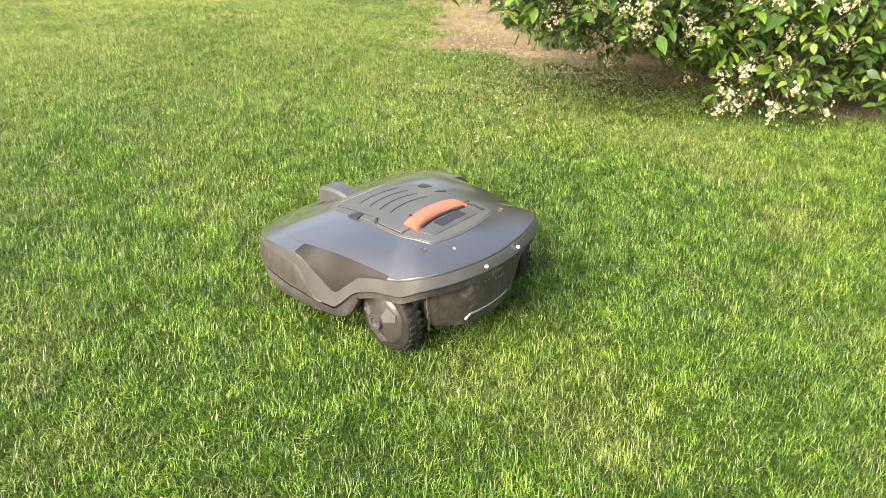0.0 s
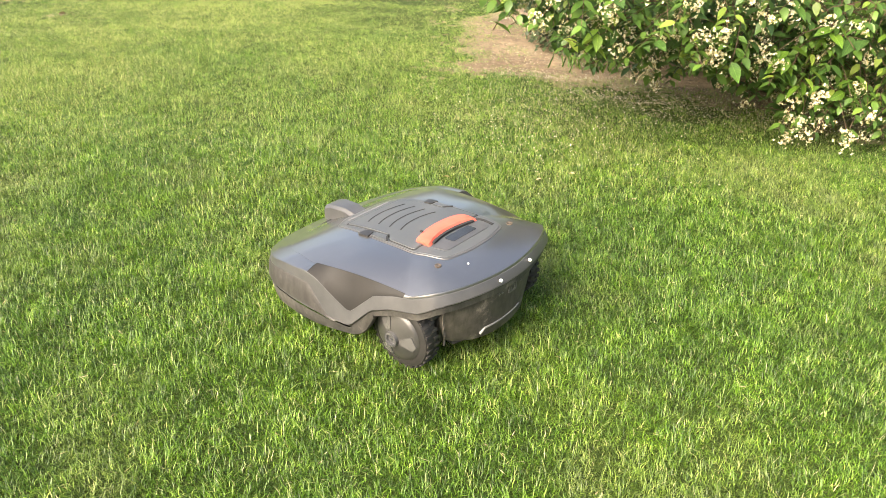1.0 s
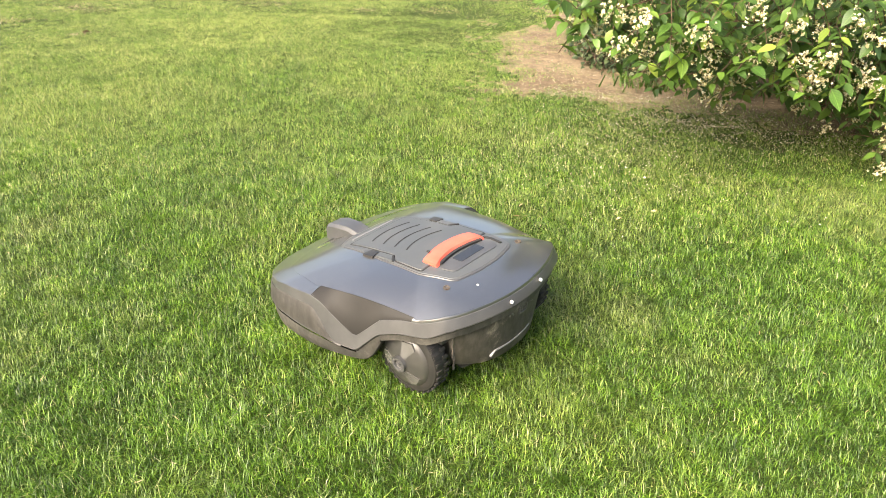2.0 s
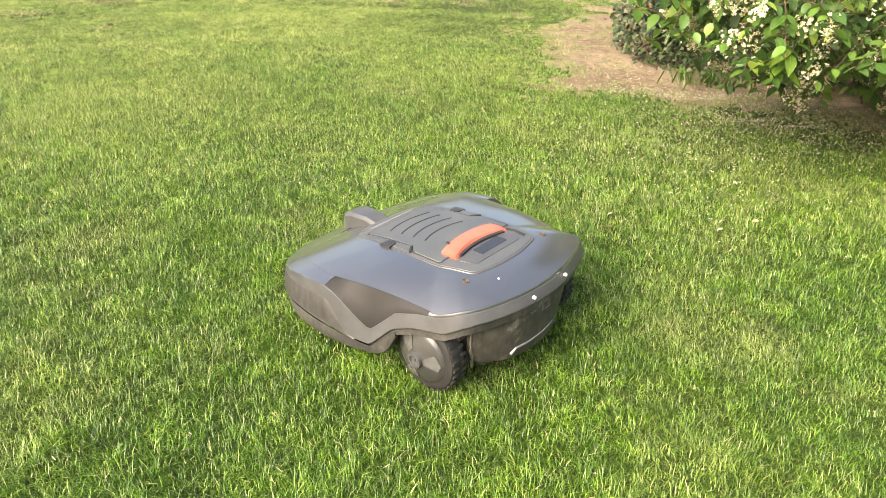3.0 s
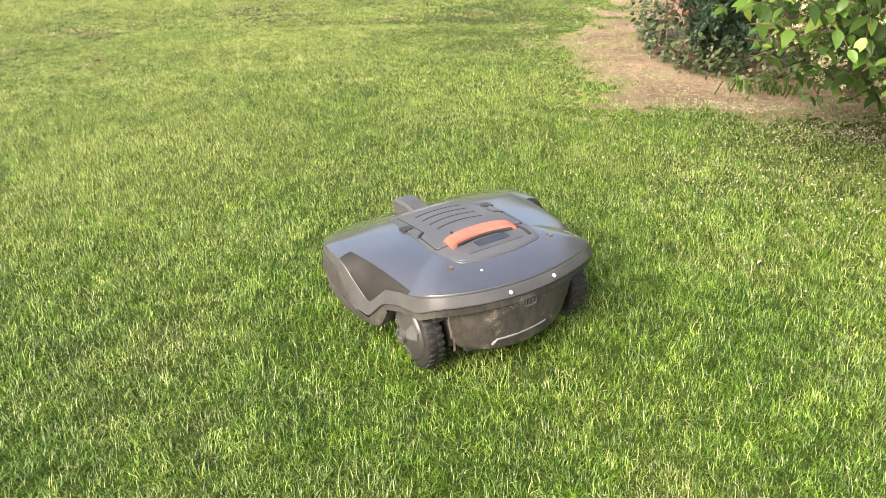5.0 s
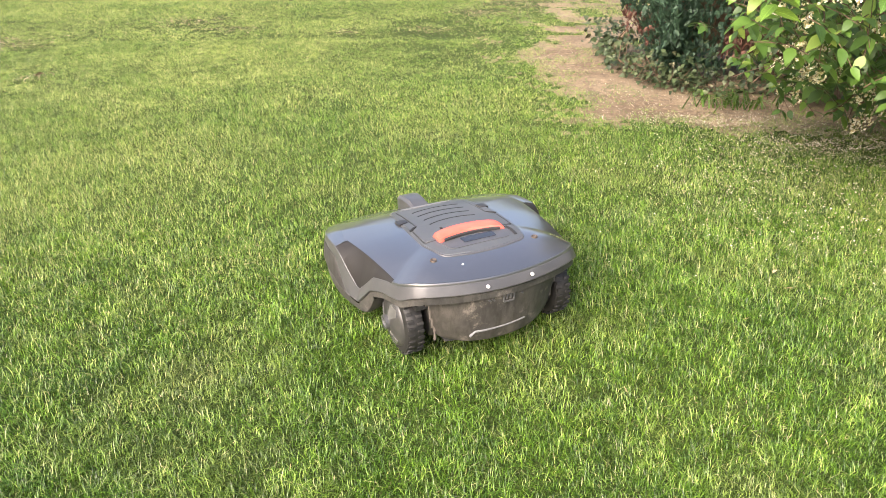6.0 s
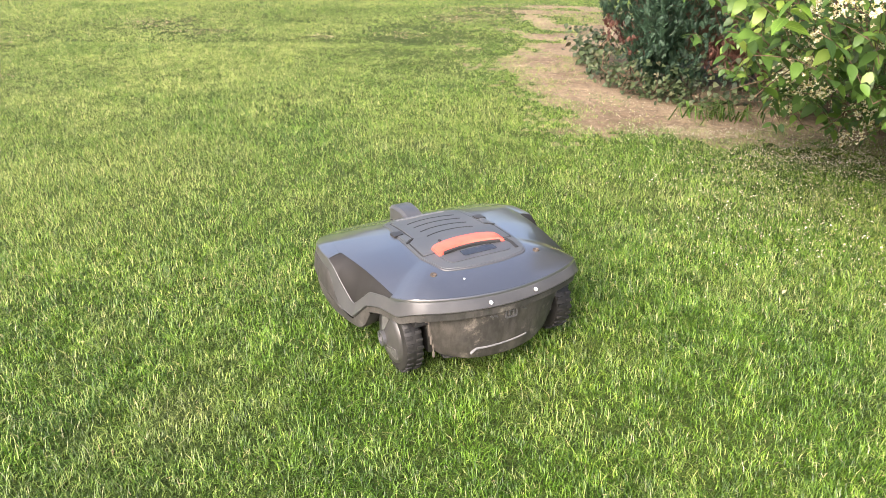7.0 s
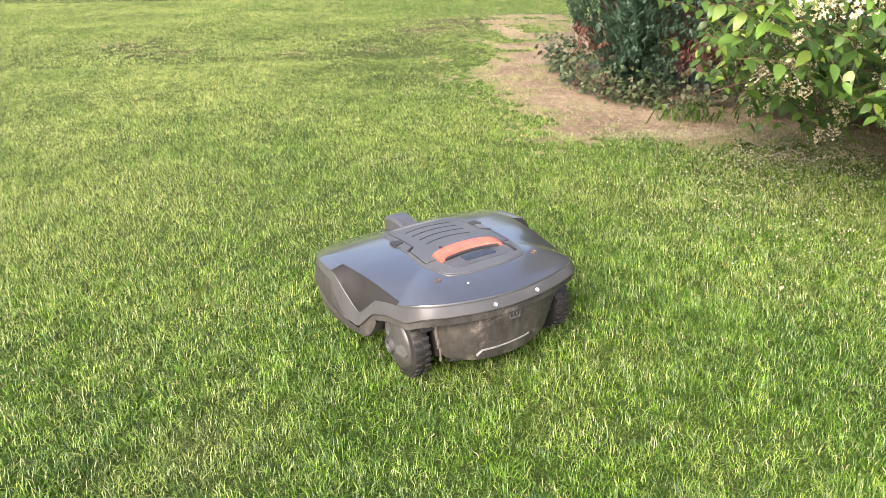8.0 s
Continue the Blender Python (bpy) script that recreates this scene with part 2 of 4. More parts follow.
def box(bm, x, y, z, sx, sy, sz, bevel=0.003, m=None):
    res = bmesh.ops.create_cube(bm, size=1.0)
    vs = res["verts"]
    bmesh.ops.scale(bm, vec=(sx, sy, sz), verts=vs)
    if bevel:
        es = list({e for v in vs for e in v.link_edges})
        vs = list({v for f in bmesh.ops.bevel(bm, geom=es, offset=bevel, segments=2, affect="EDGES", profile=0.6)["faces"] for v in f.verts} | {v for v in vs if v.is_valid})
    bmesh.ops.translate(bm, vec=(x, y, z), verts=vs)
    if m:
        bmesh.ops.transform(bm, matrix=m, verts=vs)
    return vs


def spline(pts, n, closed=False):
    """Catmull-Rom through pts, n samples in all."""
    p = np.array(pts, float)
    k = len(p)
    out = []
    segs = k if closed else k - 1
    for s in np.linspace(0, segs, n, endpoint=not closed):
        i = min(int(s), segs - 1)
        u = s - i
        q = [p[(i + d) % k] if closed else p[min(max(i + d, 0), k - 1)] for d in (-1, 0, 1, 2)]
        out.append(0.5 * (2 * q[1] + (q[2] - q[0]) * u + (2 * q[0] - 5 * q[1] + 4 * q[2] - q[3]) * u * u + (3 * q[1] - q[0] - 3 * q[2] + q[3]) * u ** 3))
    return np.array(out)


def tube(bm, pts, radii, n=6):
    """A tapered round rod along pts."""
    loops = []
    for i, p in enumerate(pts):
        d = (Vector(pts[min(i + 1, len(pts) - 1)]) - Vector(pts[max(i - 1, 0)])).normalized()
        u = d.orthogonal().normalized()
        v = d.cross(u)
        loops.append([Vector(p) + (u * math.cos(2 * math.pi * k / n) + v * math.sin(2 * math.pi * k / n)) * radii[i] for k in range(n)])
    rings(bm, loops, True, True)


def lattice(x, y, cell, seed):
    """Smooth value noise in 0..1 for arrays of x and y."""
    rng = np.random.default_rng(seed)
    g = rng.random((256, 256))
    u, v = np.asarray(x) / cell + 100, np.asarray(y) / cell + 100
    i, j = np.floor(u).astype(int), np.floor(v).astype(int)
    a, b = u - i, v - j
    a, b = a * a * (3 - 2 * a), b * b * (3 - 2 * b)
    i, j, i1, j1 = i % 256, j % 256, (i + 1) % 256, (j + 1) % 256
    return (g[i, j] * (1 - a) + g[i1, j] * a) * (1 - b) + (g[i, j1] * (1 - a) + g[i1, j1] * a) * b


# ---- ground and lawn ----
BARE = [(0.24, 3.36), (0.46, 3.5), (0.58, 3.75), (0.53, 4.1), (0.38, 4.8), (0.26, 5.4), (0.5, 5.85), (0.85, 6.1), (1.1, 7.6), (2.2, 7.4),
        (3.6, 6.4), (3.8, 4.6), (3.6, 2.9), (3.1, 2.4), (2.4, 2.58), (2.0, 2.84), (1.58, 3.06), (1.22, 3.27), (0.82, 3.32)]
SPOTS = [(-1.92, 6.24, 0.3, 0.12), (0.42, 6.5, 0.3, 0.15), (-0.17, 5.68, 0.15, 0.09), (-2.25, 4.34, 0.08, 0.05), (-2.85, 5.3, 0.28, 0.12),
         (-1.55, 5.8, 0.22, 0.07), (0.9, 7.0, 0.5, 0.2), (-0.7, 5.6, 0.1, 0.06), (-3.1, 4.7, 0.28, 0.08), (1.2, 3.1, 0.2, 0.1), (1.5, 2.88, 0.26, 0.1)]


def inside(poly, x, y):
    hit = np.zeros(len(x), bool)
    for (x0, y0), (x1, y1) in zip(poly, poly[1:] + poly[:1]):
        if y0 != y1:
            hit ^= ((y0 > y) != (y1 > y)) & (x < x0 + (y - y0) * (x1 - x0) / (y1 - y0))
    return hit


def bareness(x, y, spots=True):
    """1 on naked soil, 0 in full lawn."""
    b = 0.0
    for k in range(6):
        reach = 0.5 + 0.55 * k
        jx, jy = (lattice(x, y, 0.16, 3 + 10 * k) - 0.5) * 0.3 * reach, (lattice(x, y, 0.16, 4 + 10 * k) - 0.5) * 0.3 * reach
        jx, jy = jx + (lattice(x, y, 0.045, 7 + 10 * k) - 0.5) * 0.2 * reach, jy + (lattice(x, y, 0.045, 8 + 10 * k) - 0.5) * 0.2 * reach
        b = b + inside(BARE, x + jx, y + jy) / 6.0
    # weeds and grass creep back into the far end of the bare strip
    b = b * (1 - 0.8 * np.clip((lattice(x, y, 0.22, 77) * 0.7 + lattice(x, y, 0.07, 78) * 0.3 - 0.36) * 3.0, 0, 1) * np.clip((y - 4.4) * 1.5, 0, 1))
    # worn, half-bare turf west of the strip
    worn = 0.75 * np.exp(-((x + 0.05) / 0.55) ** 2 - ((y - 5.4) / 1.1) ** 2) * np.clip((lattice(x, y, 0.17, 91) * 0.6 + lattice(x, y, 0.06, 92) * 0.4 - 0.36) * 4, 0, 1)
    b = np.maximum(b, worn) if spots else b
    for sx, sy, rx, ry in SPOTS if spots else ():
        d = ((x + jx * 0.4 - sx) / rx) ** 2 + ((y + jy * 0.4 - sy) / (1.7 * ry)) ** 2
        b = np.maximum(b, np.clip(1.2 - d, 0, 0.8))
    return b


def ground_height(x, y):
    return (lattice(x, y, 0.9, 21) - 0.5) * 0.012 + 0.006


def ground():
    """One sheet to the horizon: fine near the camera, wide rings outside."""
    xs = np.concatenate([[-2500, -400, -80, -25, -12], np.arange(-7, 0, 0.06), np.arange(0, 3, 0.04), np.arange(3, 6.1, 0.14), [12, 25, 80, 400, 2500]])
    ys = np.concatenate([[-2500, -400, -80, -25, -8], np.arange(-1.5, 2.5, 0.14), np.arange(2.5, 7.4, 0.05), np.arange(7.4, 13, 0.14), [16, 30, 80, 400, 2500]])
    gx, gy = np.meshgrid(xs, ys)
    gz = np.where((abs(gx) < 11) & (gy > -7) & (gy < 15), ground_height(gx, gy), -0.004)
    v = np.stack([gx, gy, gz], -1).reshape(-1, 3)
    nx = len(xs)
    i = (np.arange(len(ys) - 1)[:, None] * nx + np.arange(nx - 1)).ravel()
    tris = np.concatenate([np.stack([i, i + 1, i + nx + 1], 1), np.stack([i, i + nx + 1, i + nx], 1)])
    me = soup("ground", v, tris, TURF, True)
    me.materials.append(SOIL)
    c = v[tris].mean(1)
    me.polygons.foreach_set("material_index", ((bareness(c[:, 0], c[:, 1], False) > 0.3) & (abs(c[:, 0]) < 6) & (c[:, 1] < 10) & (c[:, 1] > 0)).astype(np.int32))
    return tagged(new("ground", me), "mown lawn soil with bare tan earth beside a hedge", "ground", kind="structure")


def blade_mesh(x, y, h, w, lean, turn, simple=False, droop=0.5):
    """Corners and triangles of tapered, bent blades standing at x, y."""
    n = len(x)
    z = ground_height(x, y) - 0.003
    c, s = np.cos(turn), np.sin(turn)
    fx, fy = np.cos(turn + 1.2), np.sin(turn + 1.2)      # the flat side does not face the bend exactly
    v = np.empty((n, 5, 3), np.float32)
    for k, (up, out, wide) in enumerate(((0, 0, 1.0), (0, 0, -1.0), (0.55, droop * 0.32, 0.8), (0.55, droop * 0.32, -0.8), (1.0, 1.0, 0.0))):
        v[:, k, 0] = x + c * lean * h * out + fx * w * wide * 0.5
        v[:, k, 1] = y + s * lean * h * out + fy * w * wide * 0.5
        v[:, k, 2] = z + h * up * np.sqrt(np.clip(1 - (lean * out * 0.6) ** 2, 0.15, 1))
    if simple:
        v = v[:, (0, 1, 4)]
        return v.reshape(-1, 3), np.arange(n * 3).reshape(-1, 3)
    base = np.arange(n)[:, None, None] * 5
    tris = base + np.array([[0, 1, 3], [0, 3, 2], [2, 3, 4]])
    return v.reshape(-1, 3), tris.reshape(-1, 3)


def blades(name, sets, material, label, category):
    """Sets of blades joined into one object."""
    vs, ts, at = [], [], 0
    for one_set in sets:
        v, t = blade_mesh(*one_set)
        vs.append(v)
        ts.append(t + at)
        at += len(v)
    return tagged(new(name, soup(name, np.concatenate(vs), np.concatenate(ts), material)), label, category, kind="stuff")


def scatter(rng, x0, x1, y0, y1, per_m2):
    n = int((x1 - x0) * (y1 - y0) * per_m2)
    return rng.uniform(x0, x1, n), rng.uniform(y0, y1, n)


def lawn():
    rng = np.random.default_rng(5)
    zones = [(-1.5, 2.3, 0.4, 1.5, DENSE * 112000, 0.0014), (-2.1, 2.5, 1.5, 2.4, DENSE * 90000, 0.0015), (-2.9, 2.9, 2.4, 3.6, DENSE * 70000, 0.0016),
             (-4.4, 2.9, 3.6, 5.4, DENSE * 44000, 0.0023), (-7.4, 3.4, 5.4, 9.5, DENSE * 15000, 0.0042), (-9.5, 4.5, 9.5, 13.5, DENSE * 2000, 0.011)]
    pale = []
    sets = []
    for x0, x1, y0, y1, per, wide in zones:
        x, y = scatter(rng, x0, x1, y0, y1, per)
        keep = rng.random(len(x)) > bareness(x, y) * 1.03
        keep &= rng.random(len(x)) < 0.6 + 0.6 * lattice(x, y, 0.06, 12)
        # only the wedge of lawn that the path looks over
        keep &= (x > np.minimum(-0.8 * y + 0.15, -0.45 * y - 0.4)) & (x < np.maximum(1.2 + 0.57 * (y + 0.2), -0.35 + 0.97 * (y - 0.78)))
        x, y = x[keep], y[keep]
        n = len(x)
        clump = lattice(x, y, 0.045, 31)
        h = (0.015 + 0.017 * rng.random(n) ** 1.3) * (0.75 + 0.5 * clump) * (0.85 + 0.3 * lattice(x, y, 0.5, 33))
        h *= 1 + 0.35 * (rng.random(n) < 0.05)
        h *= np.interp(y, (0.5, 3.0, 4.2), (0.72, 0.78, 0.62))
        turn = lattice(x, y, 0.03, 41) * 9.0 + rng.normal(0, 1.6, n)
        lean = np.clip(rng.normal(0.82, 0.36, n) + np.interp(y, (2.6, 4.4), (0, 0.25)), 0.05, 1.55)
        w = wide * rng.uniform(0.65, 1.35, n)
        # yellowing blades: few near the middle, more in the worn far and western lawn;
        # their share also paints that lawn's brighter light into the blade colour
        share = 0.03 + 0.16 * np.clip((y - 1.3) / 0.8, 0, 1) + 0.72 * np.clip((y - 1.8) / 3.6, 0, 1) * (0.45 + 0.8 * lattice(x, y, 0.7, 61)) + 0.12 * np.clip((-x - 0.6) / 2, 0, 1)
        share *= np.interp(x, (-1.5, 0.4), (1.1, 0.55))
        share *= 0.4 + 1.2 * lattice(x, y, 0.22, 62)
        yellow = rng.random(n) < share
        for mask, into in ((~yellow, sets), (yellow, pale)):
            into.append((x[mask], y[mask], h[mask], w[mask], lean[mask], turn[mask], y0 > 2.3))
    blades("lawn_grass", sets, GRASS, "short mown green lawn grass with pale dry blades", "grass")
    blades("dry_grass", pale, PALE, "yellowing dry blades that also brighten the far lawn grass", "grass")


def tufts():
    """Brighter, longer clumps in the lawn."""
    rng = np.random.default_rng(9)
    spots = [(-0.56, 1.81, 0.09), (-0.56, 1.63, 0.06), (0.24, 1.98, 0.1), (0.34, 1.93, 0.08), (-0.85, 1.95, 0.07), (-0.3, 1.66, 0.05), (-0.6, 1.57, 0.05)]
    spots += [(rng.uniform(-1.6, 1.4), rng.uniform(0.5, 2.7), rng.uniform(0.02, 0.055)) for _ in range(46)]
    sets = []
    for sx, sy, r in spots:
        n = int(24000 * r * r)
        x, y = rng.normal(sx, r * 0.62, n), rng.normal(sy, r * 0.5, n)
        a = np.arctan2(y - sy, x - sx)
        ok = bareness(x, y) < 0.5
        x, y, a = x[ok], y[ok], a[ok]
        n = len(x)
        sets.append((x, y, rng.uniform(0.018, 0.032, n), rng.uniform(0.0013, 0.0024, n), rng.uniform(0.5, 1.4, n), a + rng.normal(0, 0.7, n)))
    blades("grass_tufts", sets, TUFT, "clumps of longer light green grass in the lawn", "grass")


DENSE = 0.96
ground()
lawn()
tufts()


# ---- the robot mower: x to its right, y ahead, z up, base on the ground ----
HALF = [(0, -0.105), (0.06, -0.1), (0.12, -0.086), (0.167, -0.066), (0.193, -0.034), (0.206, 0.02), (0.221, 0.068), (0.236, 0.115), (0.247, 0.17),
        (0.252, 0.221), (0.251, 0.28), (0.24, 0.34), (0.205, 0.398), (0.14, 0.438), (0.07, 0.453), (0, 0.457)]
OUT = spline(HALF + [(-x, y) for x, y in HALF[-2:0:-1]], 168, True)
CEN = np.array([0.0, 0.15])


def along(y, x, rear, pairs):
    """Height by the distance from the rear; pairs of (y, z). rear: the value on the rear face."""
    ys, zs = zip(*pairs)
    return rear if abs(x) < 0.165 and y < 0 else float(np.interp(y, ys, zs))


def trim_top(p):
    return along(p[1], p[0], 0.210, [(-0.06, 0.209), (-0.02, 0.195), (0.02, 0.188), (0.062, 0.178), (0.112, 0.13), (0.122, 0.13), (0.195, 0.179), (0.221, 0.185),
                                     (0.3, 0.176), (0.38, 0.155), (0.457, 0.13)])


def trim_low(p):
    return along(p[1], p[0], 0.189, [(-0.06, 0.186), (-0.03, 0.17), (0.03, 0.16), (0.066, 0.147), (0.11, 0.1), (0.12, 0.099), (0.2, 0.104), (0.3, 0.106), (0.457, 0.095)])


def crease(p):
    """The edge between the mower's top and its flanks."""
    x, y = p
    s = 1 if x > 0 else -1
    if y < -0.01 or y > 0.222:
        d = CEN - p
        d /= np.linalg.norm(d)
        q = p + d * (0.013 if y < 0 else float(np.interp(y, [0.222, 0.3, 0.457], [0.034, 0.045, 0.06])))
        return q[0], q[1], trim_top(p) + (0.005 if y < 0 else float(np.interp(y, [0.222, 0.3, 0.457], [0.005, 0.01, 0.02])))
    u = (y + 0.01) / 0.232
    return s * (0.187 + 0.029 * u), y + 0.004 * (1 - u), 0.198 - 0.008 * u + 0.006 * math.sin(math.pi * u)


CREASE = np.array([crease(p) for p in OUT])


def ridge(y):
    """Height of the middle of the top along the mower; it falls towards the nose."""
    return float(np.interp(y, (-0.1, 0.0, 0.07, 0.15, 0.28, 0.36, 0.42), (0.233, 0.231, 0.225, 0.219, 0.204, 0.194, 0.178)))


def dome(x, y):
    """Height of the mower's top at x, y."""
    d = np.array([x, y]) - CEN
    r = np.hypot(*d)
    ang = np.arctan2(CREASE[:, 1] - CEN[1], CREASE[:, 0] - CEN[0])
    rad = np.hypot(CREASE[:, 0] - CEN[0], CREASE[:, 1] - CEN[1])
    o = np.argsort(ang)
    a = math.atan2(d[1], d[0])
    far = np.interp(a, ang[o], rad[o], period=2 * math.pi)
    edge = np.interp(a, ang[o], CREASE[o, 2], period=2 * math.pi)
    t = min(r / max(far, 1e-6), 1.0)
    return edge + (ridge(y) - edge) * (1 - t ** 3.4)


def plate(outline, lift, thick=0.004, inner=8, sink=0.0):
    """A panel that follows the mower's top, with rounded edge."""
    bm = bmesh.new()
    pts = np.array(outline, float)
    c = pts.mean(0)
    loops = []
    for scale, dz in ((1.0, lift - thick - 0.004), (1.0, lift - 0.0012), (0.992, lift)):
        q = c + (pts - c) * scale
        loops.append([(x, y, dome(x, y) + dz) for x, y in q])
    for k in range(1, inner + 1):
        q = c + (pts - c) * 0.992 * (1 - k / (inner + 0.6))
        loops.append([(x, y, dome(x, y) + lift - sink * min(1, k / 2)) for x, y in q])
    vs = rings(bm, loops)
    bm.faces.new(vs[-1])
    return bm


def rounded(poly, r, n=5):
    """A polygon with rounded corners, with its sides divided."""
    out = []
    k = len(poly)
    for i in range(k):
        p, a, b = (np.array(poly[(i + d) % k], float) for d in (0, -1, 1))
        u, v = (a - p) / np.linalg.norm(a - p), (b - p) / np.linalg.norm(b - p)
        rr = min(r, 0.45 * np.linalg.norm(a - p), 0.45 * np.linalg.norm(b - p))
        s, e = p + u * rr, p + v * rr
        for t in np.linspace(0, 1, n):
            out.append((1 - t) ** 2 * s + 2 * t * (1 - t) * p + t * t * e)
        nx = np.array(poly[(i + 1) % k], float)
        w = (p - nx) / np.linalg.norm(p - nx)
        f = nx + w * min(r, 0.45 * np.linalg.norm(p - nx))
        for t in np.linspace(0, 1, 7)[1:-1]:
            out.append(e + (f - e) * t)
    return out


def ribbon(points, width, lift, high):
    """A thin raised or dark strip laid on the top along points."""
    bm = bmesh.new()
    pts = np.array(points, float)
    loops = []
    for i, p in enumerate(pts):
        d = pts[min(i + 1, len(pts) - 1)] - pts[max(i - 1, 0)]
        nrm = np.array([-d[1], d[0]]) / max(np.hypot(*d), 1e-9) * width / 2
        a, b = p - nrm, p + nrm
        z = dome(*p) + lift
        loops.append([(*a, z - 0.003), (*a, z + high), (*b, z + high), (*b, z - 0.003)])
    rings(bm, loops, True, True)
    return bm


WHEEL_Y, WHEEL_Z, WHEEL_R = 0.03, 0.0925, 0.0755


def drive_wheel(mower, side):
    wheel = tagged(new("drive_wheel"), "black rubber wheel with lugged tread and grey hub cap")
    wheel.parent = mower
    wheel.location = (side * 0.166, WHEEL_Y, WHEEL_Z)
    bm = bmesh.new()
    prof = [(-0.018, 0.05), (-0.019, 0.062), (-0.016, 0.0685), (-0.009, 0.072), (0.009, 0.072), (0.016, 0.0685), (0.019, 0.062), (0.018, 0.05)]
    n = 48
    rings(bm, [[(w, r * math.cos(2 * math.pi * k / n), r * math.sin(2 * math.pi * k / n)) for w, r in prof] for k in range(n)] +
          [[(w, r, 0.0) for w, r in prof]], False)
    for k in range(30):
        for j, off in ((-1, 0.0), (1, 0.5)):
            a = 2 * math.pi * (k + off) / 30
            box(bm, j * 0.0095, 0, 0.072, 0.013, 0.007, 0.004, 0.001, Matrix.Rotation(a, 4, "X"))
    part("tyre", bm, RUBBER, wheel, "black rubber tyre with worn lugs")
    bm = bmesh.new()
    prof = [(-0.016, 0.0), (-0.016, 0.052), (0.016, 0.056), (0.0215, 0.053), (0.025, 0.0465), (0.03, 0.033), (0.034, 0.02), (0.035, 0.0005)]
    rings(bm, [[(side * w, r * math.cos(2 * math.pi * k / n), r * math.sin(2 * math.pi * k / n)) for w, r in prof] for k in range(n)] +
          [[(side * w, r, 0.0) for w, r in prof]], False)
    bmesh.ops.remove_doubles(bm, verts=bm.verts, dist=0.0004)
    rim = part("hub_cap", bm, RIM, wheel, "dusty grey plastic hub cap")
    for k in range(3):
        a0 = 2 * math.pi * k / 3 + 0.4
        bm = bmesh.new()
        lo, hi = [], []
        for a, r, w in ((-0.3, 0.02, 0.0335), (0.3, 0.02, 0.0335), (0.3, 0.0465, 0.0257), (0.05, 0.0515, 0.0238), (-0.4, 0.045, 0.026)):
            y, z = r * math.cos(a0 + a), r * math.sin(a0 + a)
            lo.append((side * (w - 0.006), y, z))
            hi.append((side * (w + 0.0018), y, z))
        rings(bm, [lo, hi], True, True)
        part("spoke", bm, SPOKE, rim, "pale grey spoke face")
    bm = bmesh.new()
    ringp = [[(side * (0.035 + dz), r * math.cos(2 * math.pi * k / 20), r * math.sin(2 * math.pi * k / 20)) for k in range(20)]
             for r, dz in ((0.016, -0.003), (0.015, 0.006), (0.01, 0.006), (0.009, 0.002), (0.003, 0.002), (0.002, 0.005))]
    vs = rings(bm, ringp)
    bm.faces.new(vs[-1])
    part("axle_boss", bm, TRIM, rim)
    return wheel


